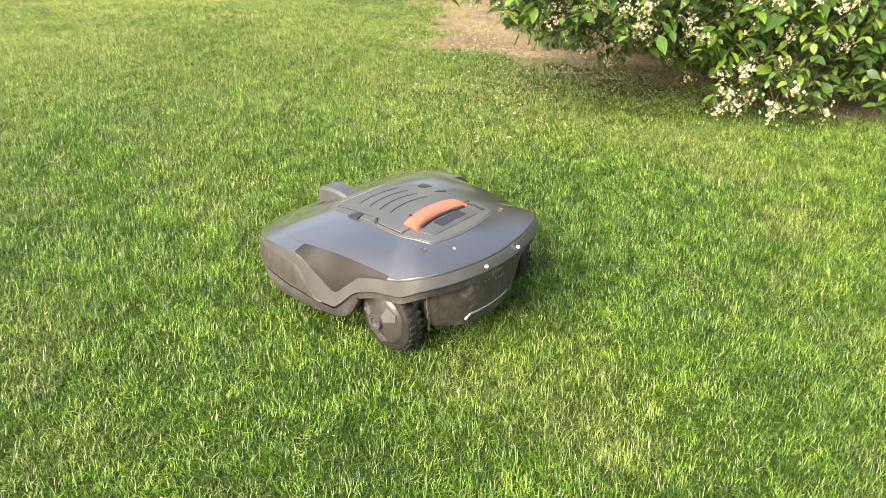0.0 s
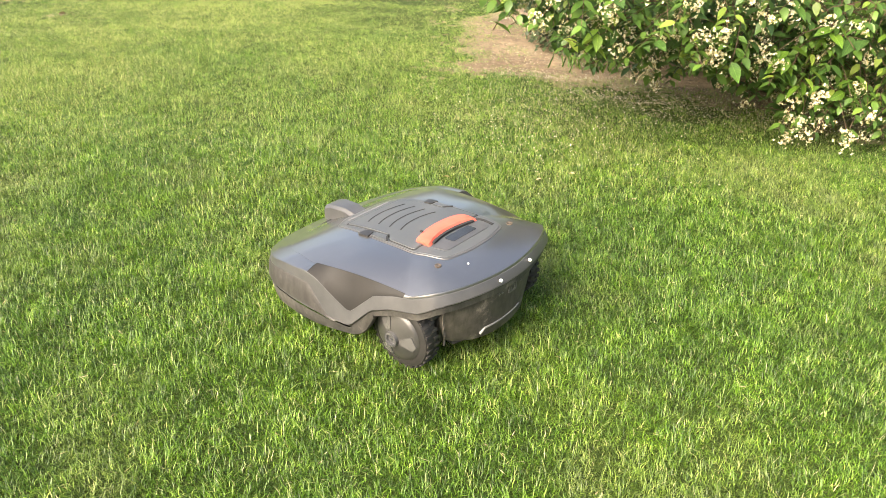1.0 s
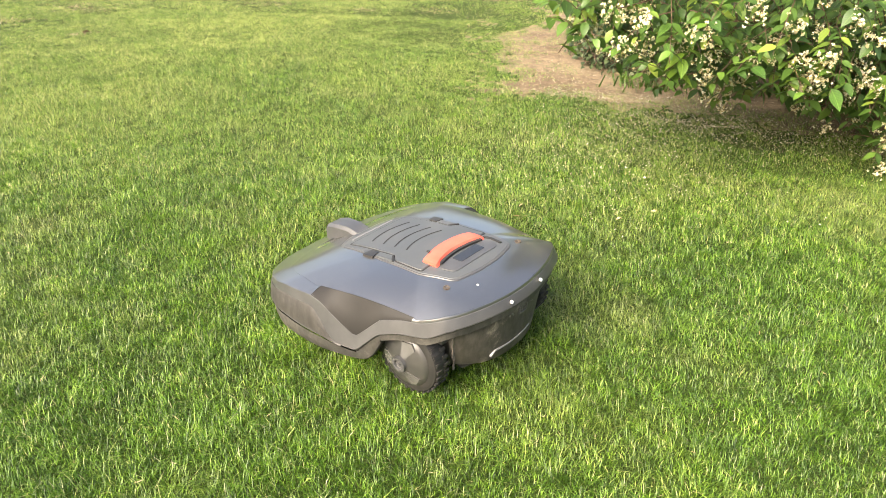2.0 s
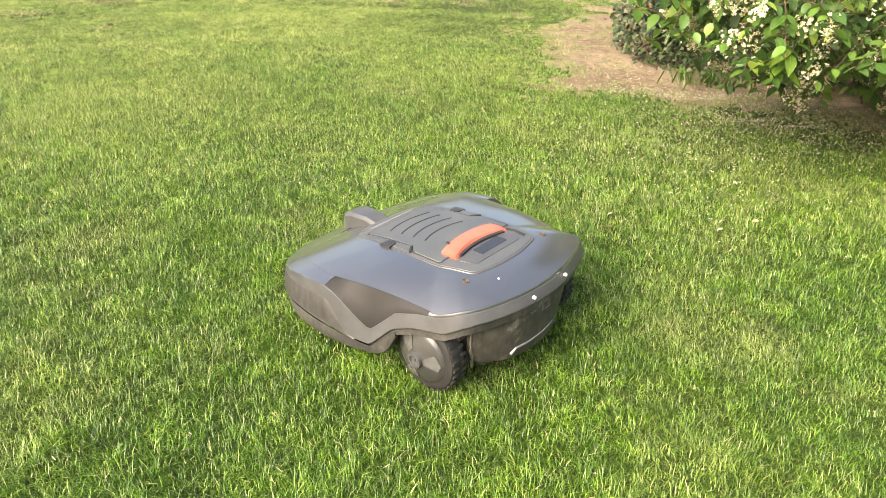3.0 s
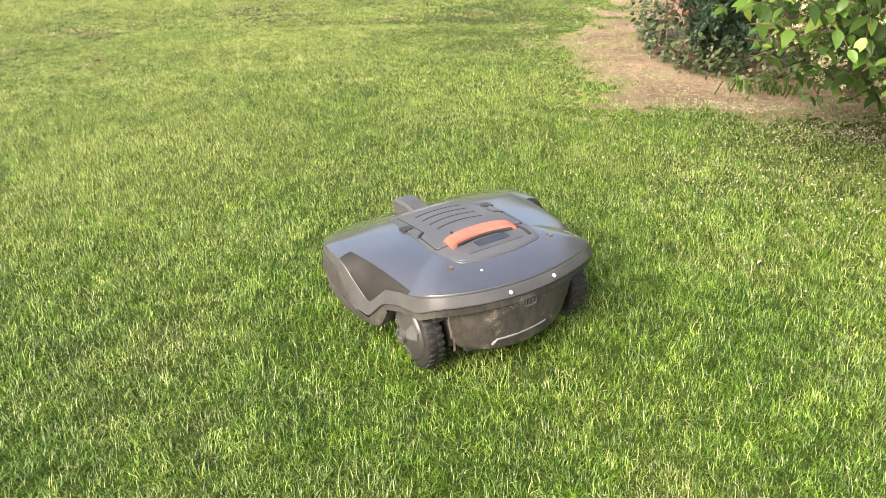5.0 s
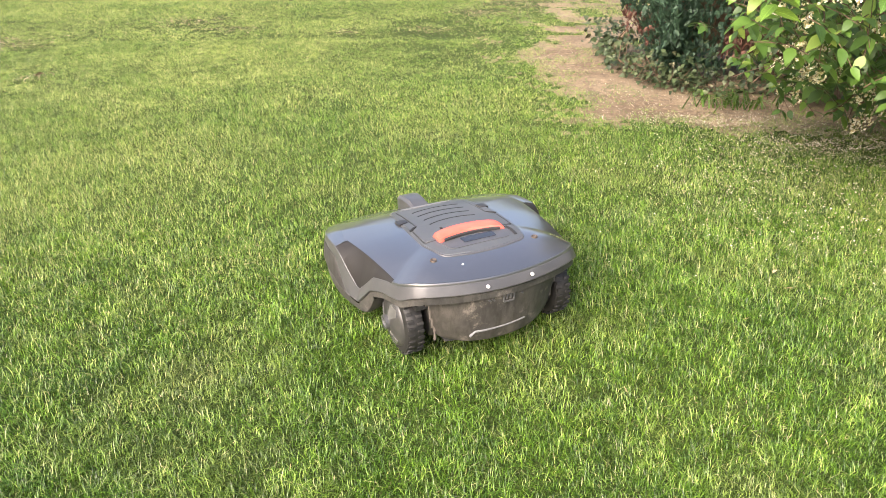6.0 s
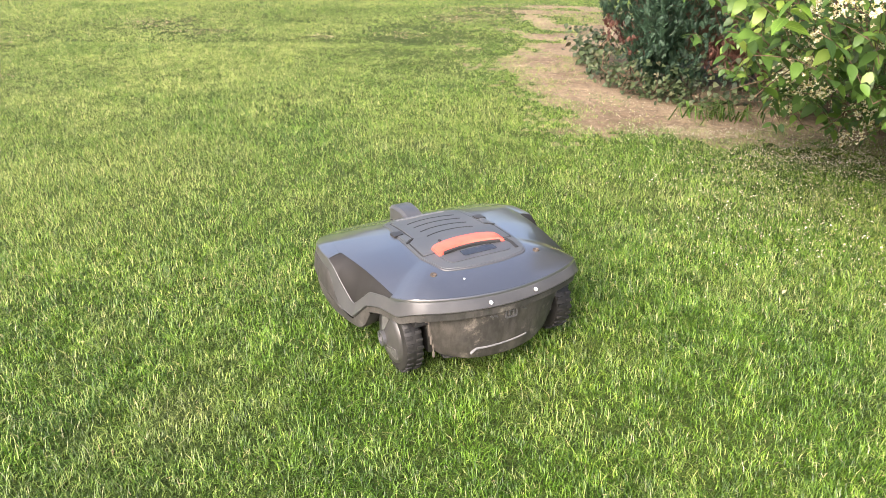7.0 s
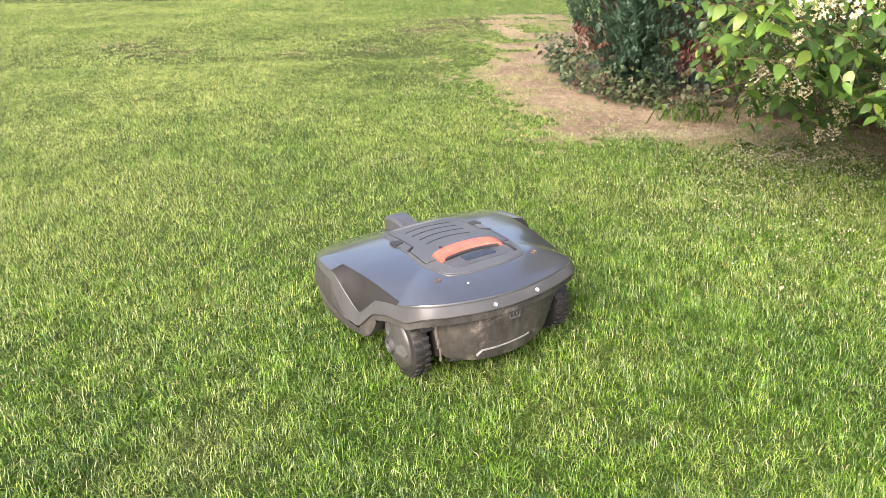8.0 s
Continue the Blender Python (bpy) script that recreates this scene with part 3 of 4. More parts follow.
def lawn_mower():
    mower = tagged(new("robot_lawn_mower"), "dusty dark grey robotic lawn mower with red stop handle", "robot mower")
    n = len(OUT)
    low = np.array([trim_low(p) for p in OUT])
    high = np.array([trim_top(p) for p in OUT])
    d = CEN - OUT
    d /= np.linalg.norm(d, axis=1)[:, None]

    def at(inset, z):
        return [(x, y, zz) for (x, y), zz in zip(OUT + d * np.asarray(inset).reshape(-1, 1), z)]

    one = np.ones(n)
    # top shell with its flanks
    bm = bmesh.new()
    loops = []
    for t in (1.0, 0.985, 0.95, 0.88, 0.78, 0.66, 0.52, 0.38, 0.24, 0.1):
        loops.append([(*(q := CEN + (c[:2] - CEN) * t), c[2] + (ridge(q[1]) - c[2]) * (1 - t ** 3.4)) for c in CREASE])
    vs = rings(bm, loops)
    bm.faces.new(vs[-1])
    part("top_shell", bm, SHELL, mower, "scuffed graphite plastic cover", 28)
    # shoulder below the crease, and the flat pocket before each wheel
    foot, rim_ = np.array(at(0.010 * one, high - 0.005)), np.array(at(0.0095 * one, high + 0.0005))
    flat = [i for i in range(n) if -0.004 < OUT[i][1] < 0.218]
    bm = bmesh.new()
    fv = [[bm.verts.new(p[i]) for i in range(n)] for p in (foot, rim_, rim_ * 0.4 + CREASE * 0.6 + [0, 0, 0.0012], CREASE + [0, 0, -0.0003])]
    for r0, r1 in zip(fv, fv[1:]):
        for i in range(n):
            j = (i + 1) % n
            if not (i in flat and j in flat):
                bm.faces.new((r0[i], r0[j], r1[j], r1[i]))
    bmesh.ops.delete(bm, geom=[v for v in bm.verts if not v.link_faces], context="VERTS")
    part("shoulder", bm, SHELL, mower, "", 40)
    for s in (-1, 1):
        idx = [i for i in flat if OUT[i][0] * s > 0]
        idx.sort(key=lambda i: OUT[i][1])
        bm = bmesh.new()
        rings(bm, [[tuple(p[i]) for i in idx] for p in (foot, rim_, rim_ * 0.5 + CREASE * 0.5, CREASE + [0, 0, -0.0006])], False)
        part("side_pocket", bm, POCKET, mower, "dark dusty recessed flank", 50)
    # the band that runs round the mower and dips before the wheel
    bm = bmesh.new()
    rings(bm, [at(0.013 * one, high - 0.003), at(0.0115 * one, high + 0.0008), at(0.0085 * one, high - 0.0008), at(0.0008 * one, low + 0.0055), at(0.0 * one, low + 0.003),
               at(0.0025 * one, low), at(0.02 * one, low - 0.001)])
    part("trim_band", bm, TRIM, mower, "lighter grey band around the body", 24)
    # the lower lip of the band
    bm = bmesh.new()
    drop = np.array([float(np.interp(p[1], (-0.06, 0.06, 0.085, 0.11), (0.017, 0.015, 0.012, 0.004))) for p in OUT])
    rings(bm, [at(0.005 * one, low), at(0.0065 * one, low - drop), at(0.03 * one, low - drop - 0.001)])
    part("lower_lip", bm, LIP, mower, "dusty grey lower edge of the band")
    # the dark scuffed face below the band's upper edge, from the dip to the nose
    for s in (1, -1):
        idx = [i for i, p in enumerate(OUT) if p[0] * s > 0.004 and p[1] > 0.142]
        bm = bmesh.new()
        rows = []
        for f, o in ((0.1, 0.001), (0.13, -0.0012), (0.5, 0.0006), (0.93, 0.0036), (1.0, 0.006)):
            row = []
            for i in idx:
                tall = (high[i] - low[i]) * 0.72 * min(1.0, max(0.12, (OUT[i][1] - 0.138) / 0.075))
                q = OUT[i] + d[i] * o
                row.append((q[0], q[1], low[i] + tall * f))
            rows.append(row)
        rings(bm, rows, False)
        part("flank_panel", bm, FACE, mower, "dark scuffed side panel")
    # skirt below the band, from before the wheels round the nose
    idx = [i for i in range(n) if OUT[i][1] > 0.062]
    first = next(k for k, i in enumerate(idx) if (idx[k - 1] + 1) % n != i)
    idx = idx[first:] + idx[:first]
    bm = bmesh.new()
    loops = []
    for f, o in ((1.0, 0.003), (0.5, 0.0045), (0.12, 0.0075), (0.0, 0.012), (0.0, 0.036)):
        row = []
        for i in idx:
            bot = float(np.interp(OUT[i][1], [0.062, 0.082, 0.1, 0.2, 0.46], [0.128, 0.088, 0.076, 0.066, 0.06]))
            q = OUT[i] + d[i] * o
            row.append((q[0], q[1], bot + (low[i] - 0.004 - bot) * f))
        loops.append(row)
    rings(bm, loops, False)
    part("skirt", bm, LIP, mower, "dusty grey lower skirt")
    # chassis inside, closes the body underneath
    bm = bmesh.new()
    inner = CEN + (OUT - CEN) * 0.82
    inner = np.array([(max(-0.108, min(0.108, x)) if y < 0.135 else x, y) for x, y in inner])
    rings(bm, [[(x, y, 0.06) for x, y in inner], [(x, y, 0.08) for x, y in inner * 1.02], [(x, y, 0.15) for x, y in inner]], True, True)
    part("chassis", bm, BLACK, mower, "black underbody")
    # rear panel
    bm = bmesh.new()
    xs = np.linspace(-1, 1, 33)
    loops = []
    for z, hw, o in ((0.186, 0.148, -0.003), (0.176, 0.147, -0.001), (0.16, 0.144, 0.0), (0.11, 0.134, 0.005), (0.074, 0.127, 0.0085), (0.066, 0.124, 0.014), (0.063, 0.116, 0.028)):
        row = []
        for u in xs:
            xx = u * hw
            yy = -0.094 + 0.047 * abs(u) ** 2.2 + o + (0.012 * max(0, (abs(u) - 0.93) / 0.07) ** 2)
            zz = z + (0.008 * max(0.0, abs(u) - 0.62) / 0.38 if z < 0.08 else 0)
            row.append((xx, yy, zz))
        loops.append(row)
    rings(bm, loops, False)
    part("rear_panel", bm, REAR, mower, "dirty dark grey rear panel")
    rear_y = lambda x, o=0.0: -0.094 + 0.047 * abs(x / 0.14) ** 2.2 + o
    # pale lip along the panel's foot
    bm = bmesh.new()
    loops = []
    for x in np.linspace(-0.07, 0.046, 25):
        z = 0.083 + 0.01 * min(1.0, (x + 0.07) / 0.01) + 0.006 * (x + 0.07) / 0.116
        y = rear_y(x, 0.0065)
        loops.append([(x, y + 0.004, z - 0.002), (x, y - 0.0015, z - 0.002), (x, y - 0.0015, z + 0.0005), (x, y + 0.004, z + 0.002)])
    rings(bm, loops, True, True)
    part("panel_lip", bm, BEZEL, mower, "pale worn edge")
    # embossed badge and marks on the panel
    bm = bmesh.new()
    sq = rounded([(-0.012, -0.0125), (0.012, -0.0125), (0.012, 0.0125), (-0.012, 0.0125)], 0.004)
    cx, cz = 0.004, 0.1655
    rings(bm, [[(cx + x * k, rear_y(cx) + 0.002 - o, cz + z * k) for x, z in sq] for k, o in ((1.08, 0.0), (1.04, 0.0038), (0.84, 0.0038), (0.8, 0.0))])
    for sx in (-0.0042, 0.0042):
        box(bm, cx + sx, rear_y(cx), cz - 0.001, 0.003, 0.004, 0.013, 0.0008)
    box(bm, cx, rear_y(cx), cz + 0.002, 0.01, 0.004, 0.0026, 0.0006)
    part("badge", bm, TRIM, mower, "embossed square badge")
    for bx in (-0.036, -0.028, 0.034):
        bm = bmesh.new()
        box(bm, 0, 0, 0, 0.008, 0.003, 0.0035, 0.001, pose(bx, rear_y(bx) - 0.0003, 0.163, 0, 35, 0))
        part("embossed_mark", bm, TRIM, mower)
    # chipped corners and latch hardware beside the wheels
    for s in (-1, 1):
        bm = bmesh.new()
        for k in range(9):
            f = k / 8
            box(bm, s * (0.142 - 0.018 * f + random.uniform(-0.003, 0.002)), -0.043 + 0.01 * f, 0.16 - 0.09 * f, 0.002 + random.random() * 0.004 * (1.8 - f), 0.003, 0.0125, 0.001,
                None)
        part("chipped_edge", bm, SCALE, mower, "bleached chipped panel corner")
        bm = bmesh.new()
        box(bm, s * 0.150, -0.014, 0.15, 0.03, 0.05, 0.012, 0.003)
        box(bm, s * 0.142, -0.034, 0.15, 0.016, 0.012, 0.008, 0.002)
        part("hinge_bracket", bm, BLACK, mower)
        bm = bmesh.new()
        box(bm, s * 0.128, 0.005, 0.11, 0.016, 0.07, 0.075, 0.006)
        part("wheel_motor_cover", bm, DARK, mower)
    # console: bezel, lid, grooves, display, handle
    con = rounded([(-0.092, 0.30), (-0.106, 0.16), (-0.106, 0.06), (-0.09, -0.006), (-0.03, -0.018), (0.03, -0.018), (0.09, -0.006), (0.106, 0.06),
                   (0.106, 0.16), (0.092, 0.30), (0.05, 0.325), (-0.05, 0.325)], 0.016)
    part("console_bezel", plate(con, 0.0016), TRIM, mower, "grey frame around the console")
    con_in = [np.array([0, 0.14]) + (np.array(p) - [0, 0.14]) * 0.97 for p in con]
    part("console", plate(con_in, 0.0022), LIDM, mower, "matt grey console surface")
    lid_o = rounded([(-0.08, 0.278), (-0.081, 0.15), (-0.096, 0.136), (-0.097, 0.068), (0.097, 0.068), (0.096, 0.136), (0.081, 0.15), (0.08, 0.278)], 0.006)
    part("lid_gap", plate([np.array([0, 0.16]) + (np.array(p) - [0, 0.16]) * 1.036 for p in lid_o], 0.0028), BLACK, mower)
    lid = part("lid", plate(lid_o, 0.004), LIDM, mower, "ribbed grey plastic lid")
    for k, yy in enumerate((0.245, 0.214, 0.183, 0.152)):
        hw = 0.056 - 0.001 * k
        part("groove", ribbon([(x, yy + 0.012 * (1 - (x / hw) ** 2) - 0.006) for x in np.linspace(-hw, hw, 15)], 0.0026, 0.0042, 0.0005), BLACK, lid)
    part("hinge_slot", ribbon([(x, 0.295) for x in np.linspace(-0.06, 0.06, 9)], 0.004, 0.0024, 0.0014), BEZEL, mower)
    for s in (-1, 1):
        part("latch", plate(rounded([(s * 0.108, 0.215), (s * 0.086, 0.21), (s * 0.086, 0.19), (s * 0.108, 0.186)], 0.003), 0.0042), DARK, mower)
        part("side_clip", plate(rounded([(s * 0.1, 0.186), (s * 0.085, 0.183), (s * 0.084, 0.152), (s * 0.1, 0.14)], 0.002), 0.0042), LIDM, mower)
        part("clip_gap", ribbon([(s * 0.101, 0.138), (s * 0.09, 0.148), (s * 0.082, 0.152)], 0.004, 0.0042, 0.0006), BLACK, mower)
    # well under the handle with a tinted display window
    well = rounded([(-0.074, 0.05), (-0.066, 0.012), (0.066, 0.012), (0.074, 0.05)], 0.012)
    part("display_well", plate(well, 0.0032, sink=0.0), TRIM, mower, "pale scratched display surround")
    part("display", plate(rounded([(-0.03, 0.05), (-0.03, 0.026), (0.042, 0.026), (0.042, 0.05)], 0.004), 0.004), GLASS, mower, "dark display window")
    part("well_gap", ribbon([(0.079, 0.058), (0.082, 0.04), (0.079, 0.014)], 0.006, 0.003, 0.001), BLACK, mower)
    bm = bmesh.new()
    loops = []
    for u in np.linspace(-1, 1, 25):
        x = u * 0.073
        y = 0.082 - 0.014 * u * u
        z = dome(x, y) + 0.002 + 0.004 * (1 - u ** 4)
        hw = 0.018 + 0.002 * abs(u) ** 3
        hh = 0.0075
        sec = [(-1, -0.9), (-1.02, 0.2), (-0.8, 0.85), (-0.3, 1.0), (0.3, 1.0), (0.8, 0.8), (1.02, 0.1), (1, -0.9)]
        loops.append([(x, y + a * hw * (1 - 0.1 * (abs(u) > 0.98)), z + b * hh * (1 - 0.25 * (abs(u) > 0.98))) for a, b in sec])
    rings(bm, loops, True, True)
    handle = part("stop_handle", bm, RED, mower, "faded red plastic stop handle")
    bm = bmesh.new()
    box(bm, -0.052, 0.09, dome(-0.052, 0.084) + 0.0155, 0.005, 0.006, 0.003, 0.001)
    part("notch", bm, BLACK, handle)
    # black strip along the handle's foot, standing for the shade under it
    bm = bmesh.new()
    loops = []
    for u in np.linspace(-1, 1, 15):
        x, y = u * 0.062, 0.06 - 0.01 * u * u
        z = dome(x, y)
        loops.append([(x, y - 0.002, z + 0.002), (x, y - 0.002, z + 0.007), (x, y + 0.003, z + 0.008), (x, y + 0.003, z + 0.002)])
    rings(bm, loops, True, True)
    part("grip_shade_strip", bm, BLACK, handle)
    # fasteners and stickers
    for s in (-1, 1):
        bm = bmesh.new()
        x, y = s * 0.111, -0.005
        z = dome(x, y)
        vs = rings(bm, [[(x + r * math.cos(2 * math.pi * k / 16), y + r * math.sin(2 * math.pi * k / 16), z + dz) for k in range(16)]
                        for r, dz in ((0.0068, -0.002), (0.0066, 0.0012), (0.005, 0.0012), (0.0046, 0.0004), (0.002, 0.0004), (0.0015, -0.0006))])
        bm.faces.new(vs[-1])
        part("screw", bm, BRASS, mower, "rusty recessed screw")
    dots = [(-0.066, -0.04, None, 0.0019), (-0.044, None, 0.201, 0.0031), (0.05, None, 0.203, 0.0031)]
    for x, y, z, r in dots:
        bm = bmesh.new()
        if z is None:
            vs = rings(bm, [[(x + r * k2 * math.cos(2 * math.pi * k / 14), y + r * k2 * math.sin(2 * math.pi * k / 14), dome(x, y) + dz) for k in range(14)]
                            for k2, dz in ((1, -0.001), (1, 0.0008), (0.7, 0.0014))])
        else:
            yo = float(np.interp(abs(x), [p[0] for p in HALF[:4]], [p[1] for p in HALF[:4]]))
            vs = rings(bm, [[(x + r * k2 * math.cos(2 * math.pi * k / 14), yo - dz, z + r * k2 * math.sin(2 * math.pi * k / 14)) for k in range(14)]
                            for k2, dz in ((1, -0.003), (1, 0.0016), (0.7, 0.0022))])
        bm.faces.new(vs[-1])
        part("white_dot", bm, WHITE, mower, "small round white mark")
    # charging nose at the front
    bm = bmesh.new()
    loops = []
    for y, hw, z0, z1 in ((0.325, 0.024, 0.16, dome(0, 0.325) + 0.001), (0.355, 0.024, 0.15, 0.189), (0.395, 0.026, 0.14, 0.186), (0.42, 0.025, 0.14, 0.178), (0.426, 0.022, 0.142, 0.17)):
        loops.append([(-hw, y, z0), (-hw, y, z1 - 0.006), (-hw + 0.006, y, z1), (hw - 0.006, y, z1), (hw, y, z1 - 0.006), (hw, y, z0)])
    rings(bm, loops, True, True)
    part("charging_nose", bm, TRIM, mower, "grey raised nose over the charging contacts")
    # front castors
    for s in (-1, 1):
        bm = bmesh.new()
        prof = [(-0.015, 0.012), (-0.016, 0.034), (-0.008, 0.04), (0.008, 0.04), (0.016, 0.034), (0.015, 0.012)]
        rings(bm, [[(s * 0.13 + w, 0.36 + r * math.cos(2 * math.pi * k / 24), 0.042 + r * math.sin(2 * math.pi * k / 24)) for w, r in prof] for k in range(24)] +
              [[(s * 0.13 + w, 0.36 + r, 0.042) for w, r in prof]], False)
        box(bm, s * 0.13, 0.36, 0.085, 0.02, 0.02, 0.04, 0.003)
        part("castor", bm, RUBBER, mower, "small black front castor")
    return mower, drive_wheel(mower, -1), drive_wheel(mower, 1)


mower, wheel_left, wheel_right = lawn_mower()


# ---- shrub, hedge and litter ----
def leaf_template(kind):
    """Corners and triangles of one leaf of unit length along +y, with a folded midrib and a bent tip."""
    if kind == "coarse":
        ys, ws = (0.0, 0.14, 0.42, 0.74, 1.0), (0.02, 0.2, 0.28, 0.16, 0.0)
        fold, bend = 0.1, 0.25
    elif kind == "ovate":
        ys, ws = (0.0, 0.05, 0.16, 0.32, 0.5, 0.68, 0.84, 1.0), (0.012, 0.1, 0.21, 0.275, 0.27, 0.2, 0.1, 0.0)
        fold, bend = 0.1, 0.25
    elif kind == "ivy":
        ys, ws = (0.0, 0.1, 0.3, 0.5, 0.75, 1.0), (0.14, 0.38, 0.44, 0.33, 0.17, 0.0)
        fold, bend = 0.12, 0.15
    else:
        ys, ws = (0.0, 0.3, 0.6, 0.85, 1.0), (0.03, 0.05, 0.05, 0.03, 0.0)
        fold, bend = 0.2, 0.5
    v, t = [], []
    for y, w in zip(ys, ws):
        z = -bend * y * y
        v += [(-w, y, z + fold * w * 2), (0, y, z), (w, y, z + fold * w * 2)]
    for i in range(len(ys) - 1):
        a, b = 3 * i, 3 * i + 3
        t += [(a, a + 1, b + 1), (a, b + 1, b), (a + 1, a + 2, b + 2), (a + 1, b + 2, b + 1)]
    return np.array(v), np.array(t)


def spray_template(rng):
    """One drooping conifer spray of unit length."""
    v, t = [], []

    def sliver(p, q, w):
        d = np.array(q) - p
        s = np.array([-d[1], d[0], 0.2]) * w
        k = len(v)
        v.extend([p, p + d * 0.45 + s * 0.6, p + d * 0.45 - s * 0.6, q])
        t.extend([(k, k + 1, k + 2), (k + 2, k + 1, k + 3)])

    sliver(np.zeros(3), np.array([0, 1.0, -0.25]), 0.14)
    for k in range(4):
        y = 0.12 + 0.19 * k
        for s in (-1, 1):
            ln = 0.45 * (1 - 0.55 * k / 4) * rng.uniform(0.8, 1.2)
            p = np.array([0, y, -0.25 * y * y])
            sliver(p, p + np.array([s * ln * 0.7, ln * 0.85, rng.uniform(-0.12, 0.06)]), 0.36)
    return np.array(v), np.array(t)


def placed(template, places, sizes, aims, rolls):
    """Many copies of a template, each along its aim, as one array of corners and triangles."""
    v, t = template
    aims = np.asarray(aims, float)
    aims = aims / np.linalg.norm(aims, axis=1)[:, None]
    up = np.tile([0.0, 0.0, 1.0], (len(aims), 1))
    side = np.cross(aims, up)
    side /= np.maximum(np.linalg.norm(side, axis=1), 1e-6)[:, None]
    nor = np.cross(side, aims)
    c, s = np.cos(rolls)[:, None], np.sin(rolls)[:, None]
    side, nor = side * c + nor * s, nor * c - side * s
    out = np.asarray(places)[:, None] + np.asarray(sizes)[:, None, None] * (v[None, :, 0:1] * side[:, None] + v[None, :, 1:2] * aims[:, None] + v[None, :, 2:3] * nor[:, None])
    tris = (np.arange(len(aims))[:, None, None] * len(v) + t).reshape(-1, 3)
    return out.reshape(-1, 3), tris


def leaf_pose(place, size, aim, roll):
    aim = Vector(aim).normalized()
    side = aim.cross(Vector((0, 0, 1))).normalized()
    nor = side.cross(aim)
    side, nor = side * math.cos(roll) + nor * math.sin(roll), nor * math.cos(roll) - side * math.sin(roll)
    m = Matrix((side, aim, nor)).transposed().to_4x4()
    return Matrix.Translation(place) @ m @ Matrix.Scale(size, 4)


def flower_mesh(rng, name):
    """A loose head of small white star flowers with buds."""
    vs, ts = [], []
    n = int(rng.integers(26, 40))
    for k in range(n):
        along_y = rng.uniform(0.0, 1.0)
        c = np.array([rng.normal(0, 0.2), along_y, rng.normal(0, 0.18)])
        axis = np.array([c[0] * 2, 0.5, c[2] * 2 + 0.4]) + rng.normal(0, 0.3, 3)
        axis /= np.linalg.norm(axis)
        u = np.cross(axis, [0.3, 0.2, 0.9])
        u /= np.linalg.norm(u)
        w = np.cross(axis, u)
        size = rng.uniform(0.055, 0.105)
        for p in range(5):
            a = 2 * math.pi * p / 5 + rng.uniform(-0.2, 0.2)
            d = u * math.cos(a) + w * math.sin(a)
            e = np.cross(axis, d)
            i = len(vs)
            vs += [c, c + (d * 0.6 + e * 0.36) * size + axis * 0.04, c + d * size + axis * rng.uniform(-0.06, 0.06), c + (d * 0.6 - e * 0.36) * size + axis * 0.04]
            ts += [(i, i + 1, i + 2), (i, i + 2, i + 3)]
    return soup(name, vs, ts, PETAL)


FRONT_X, FRONT_Y = (0.48, 0.56, 0.73, 0.92, 1.33, 1.55, 1.85, 2.33, 3.2), (2.6, 2.22, 2.06, 2.04, 2.09, 2.26, 2.43, 2.62, 2.94)
LOW_X, LOW_Z = (0.5, 0.6, 0.7, 0.8, 1.15, 1.5, 1.62, 1.78, 2.4, 3.2), (0.65, 0.57, 0.48, 0.43, 0.39, 0.31, 0.21, 0.12, 0.07, 0.05)


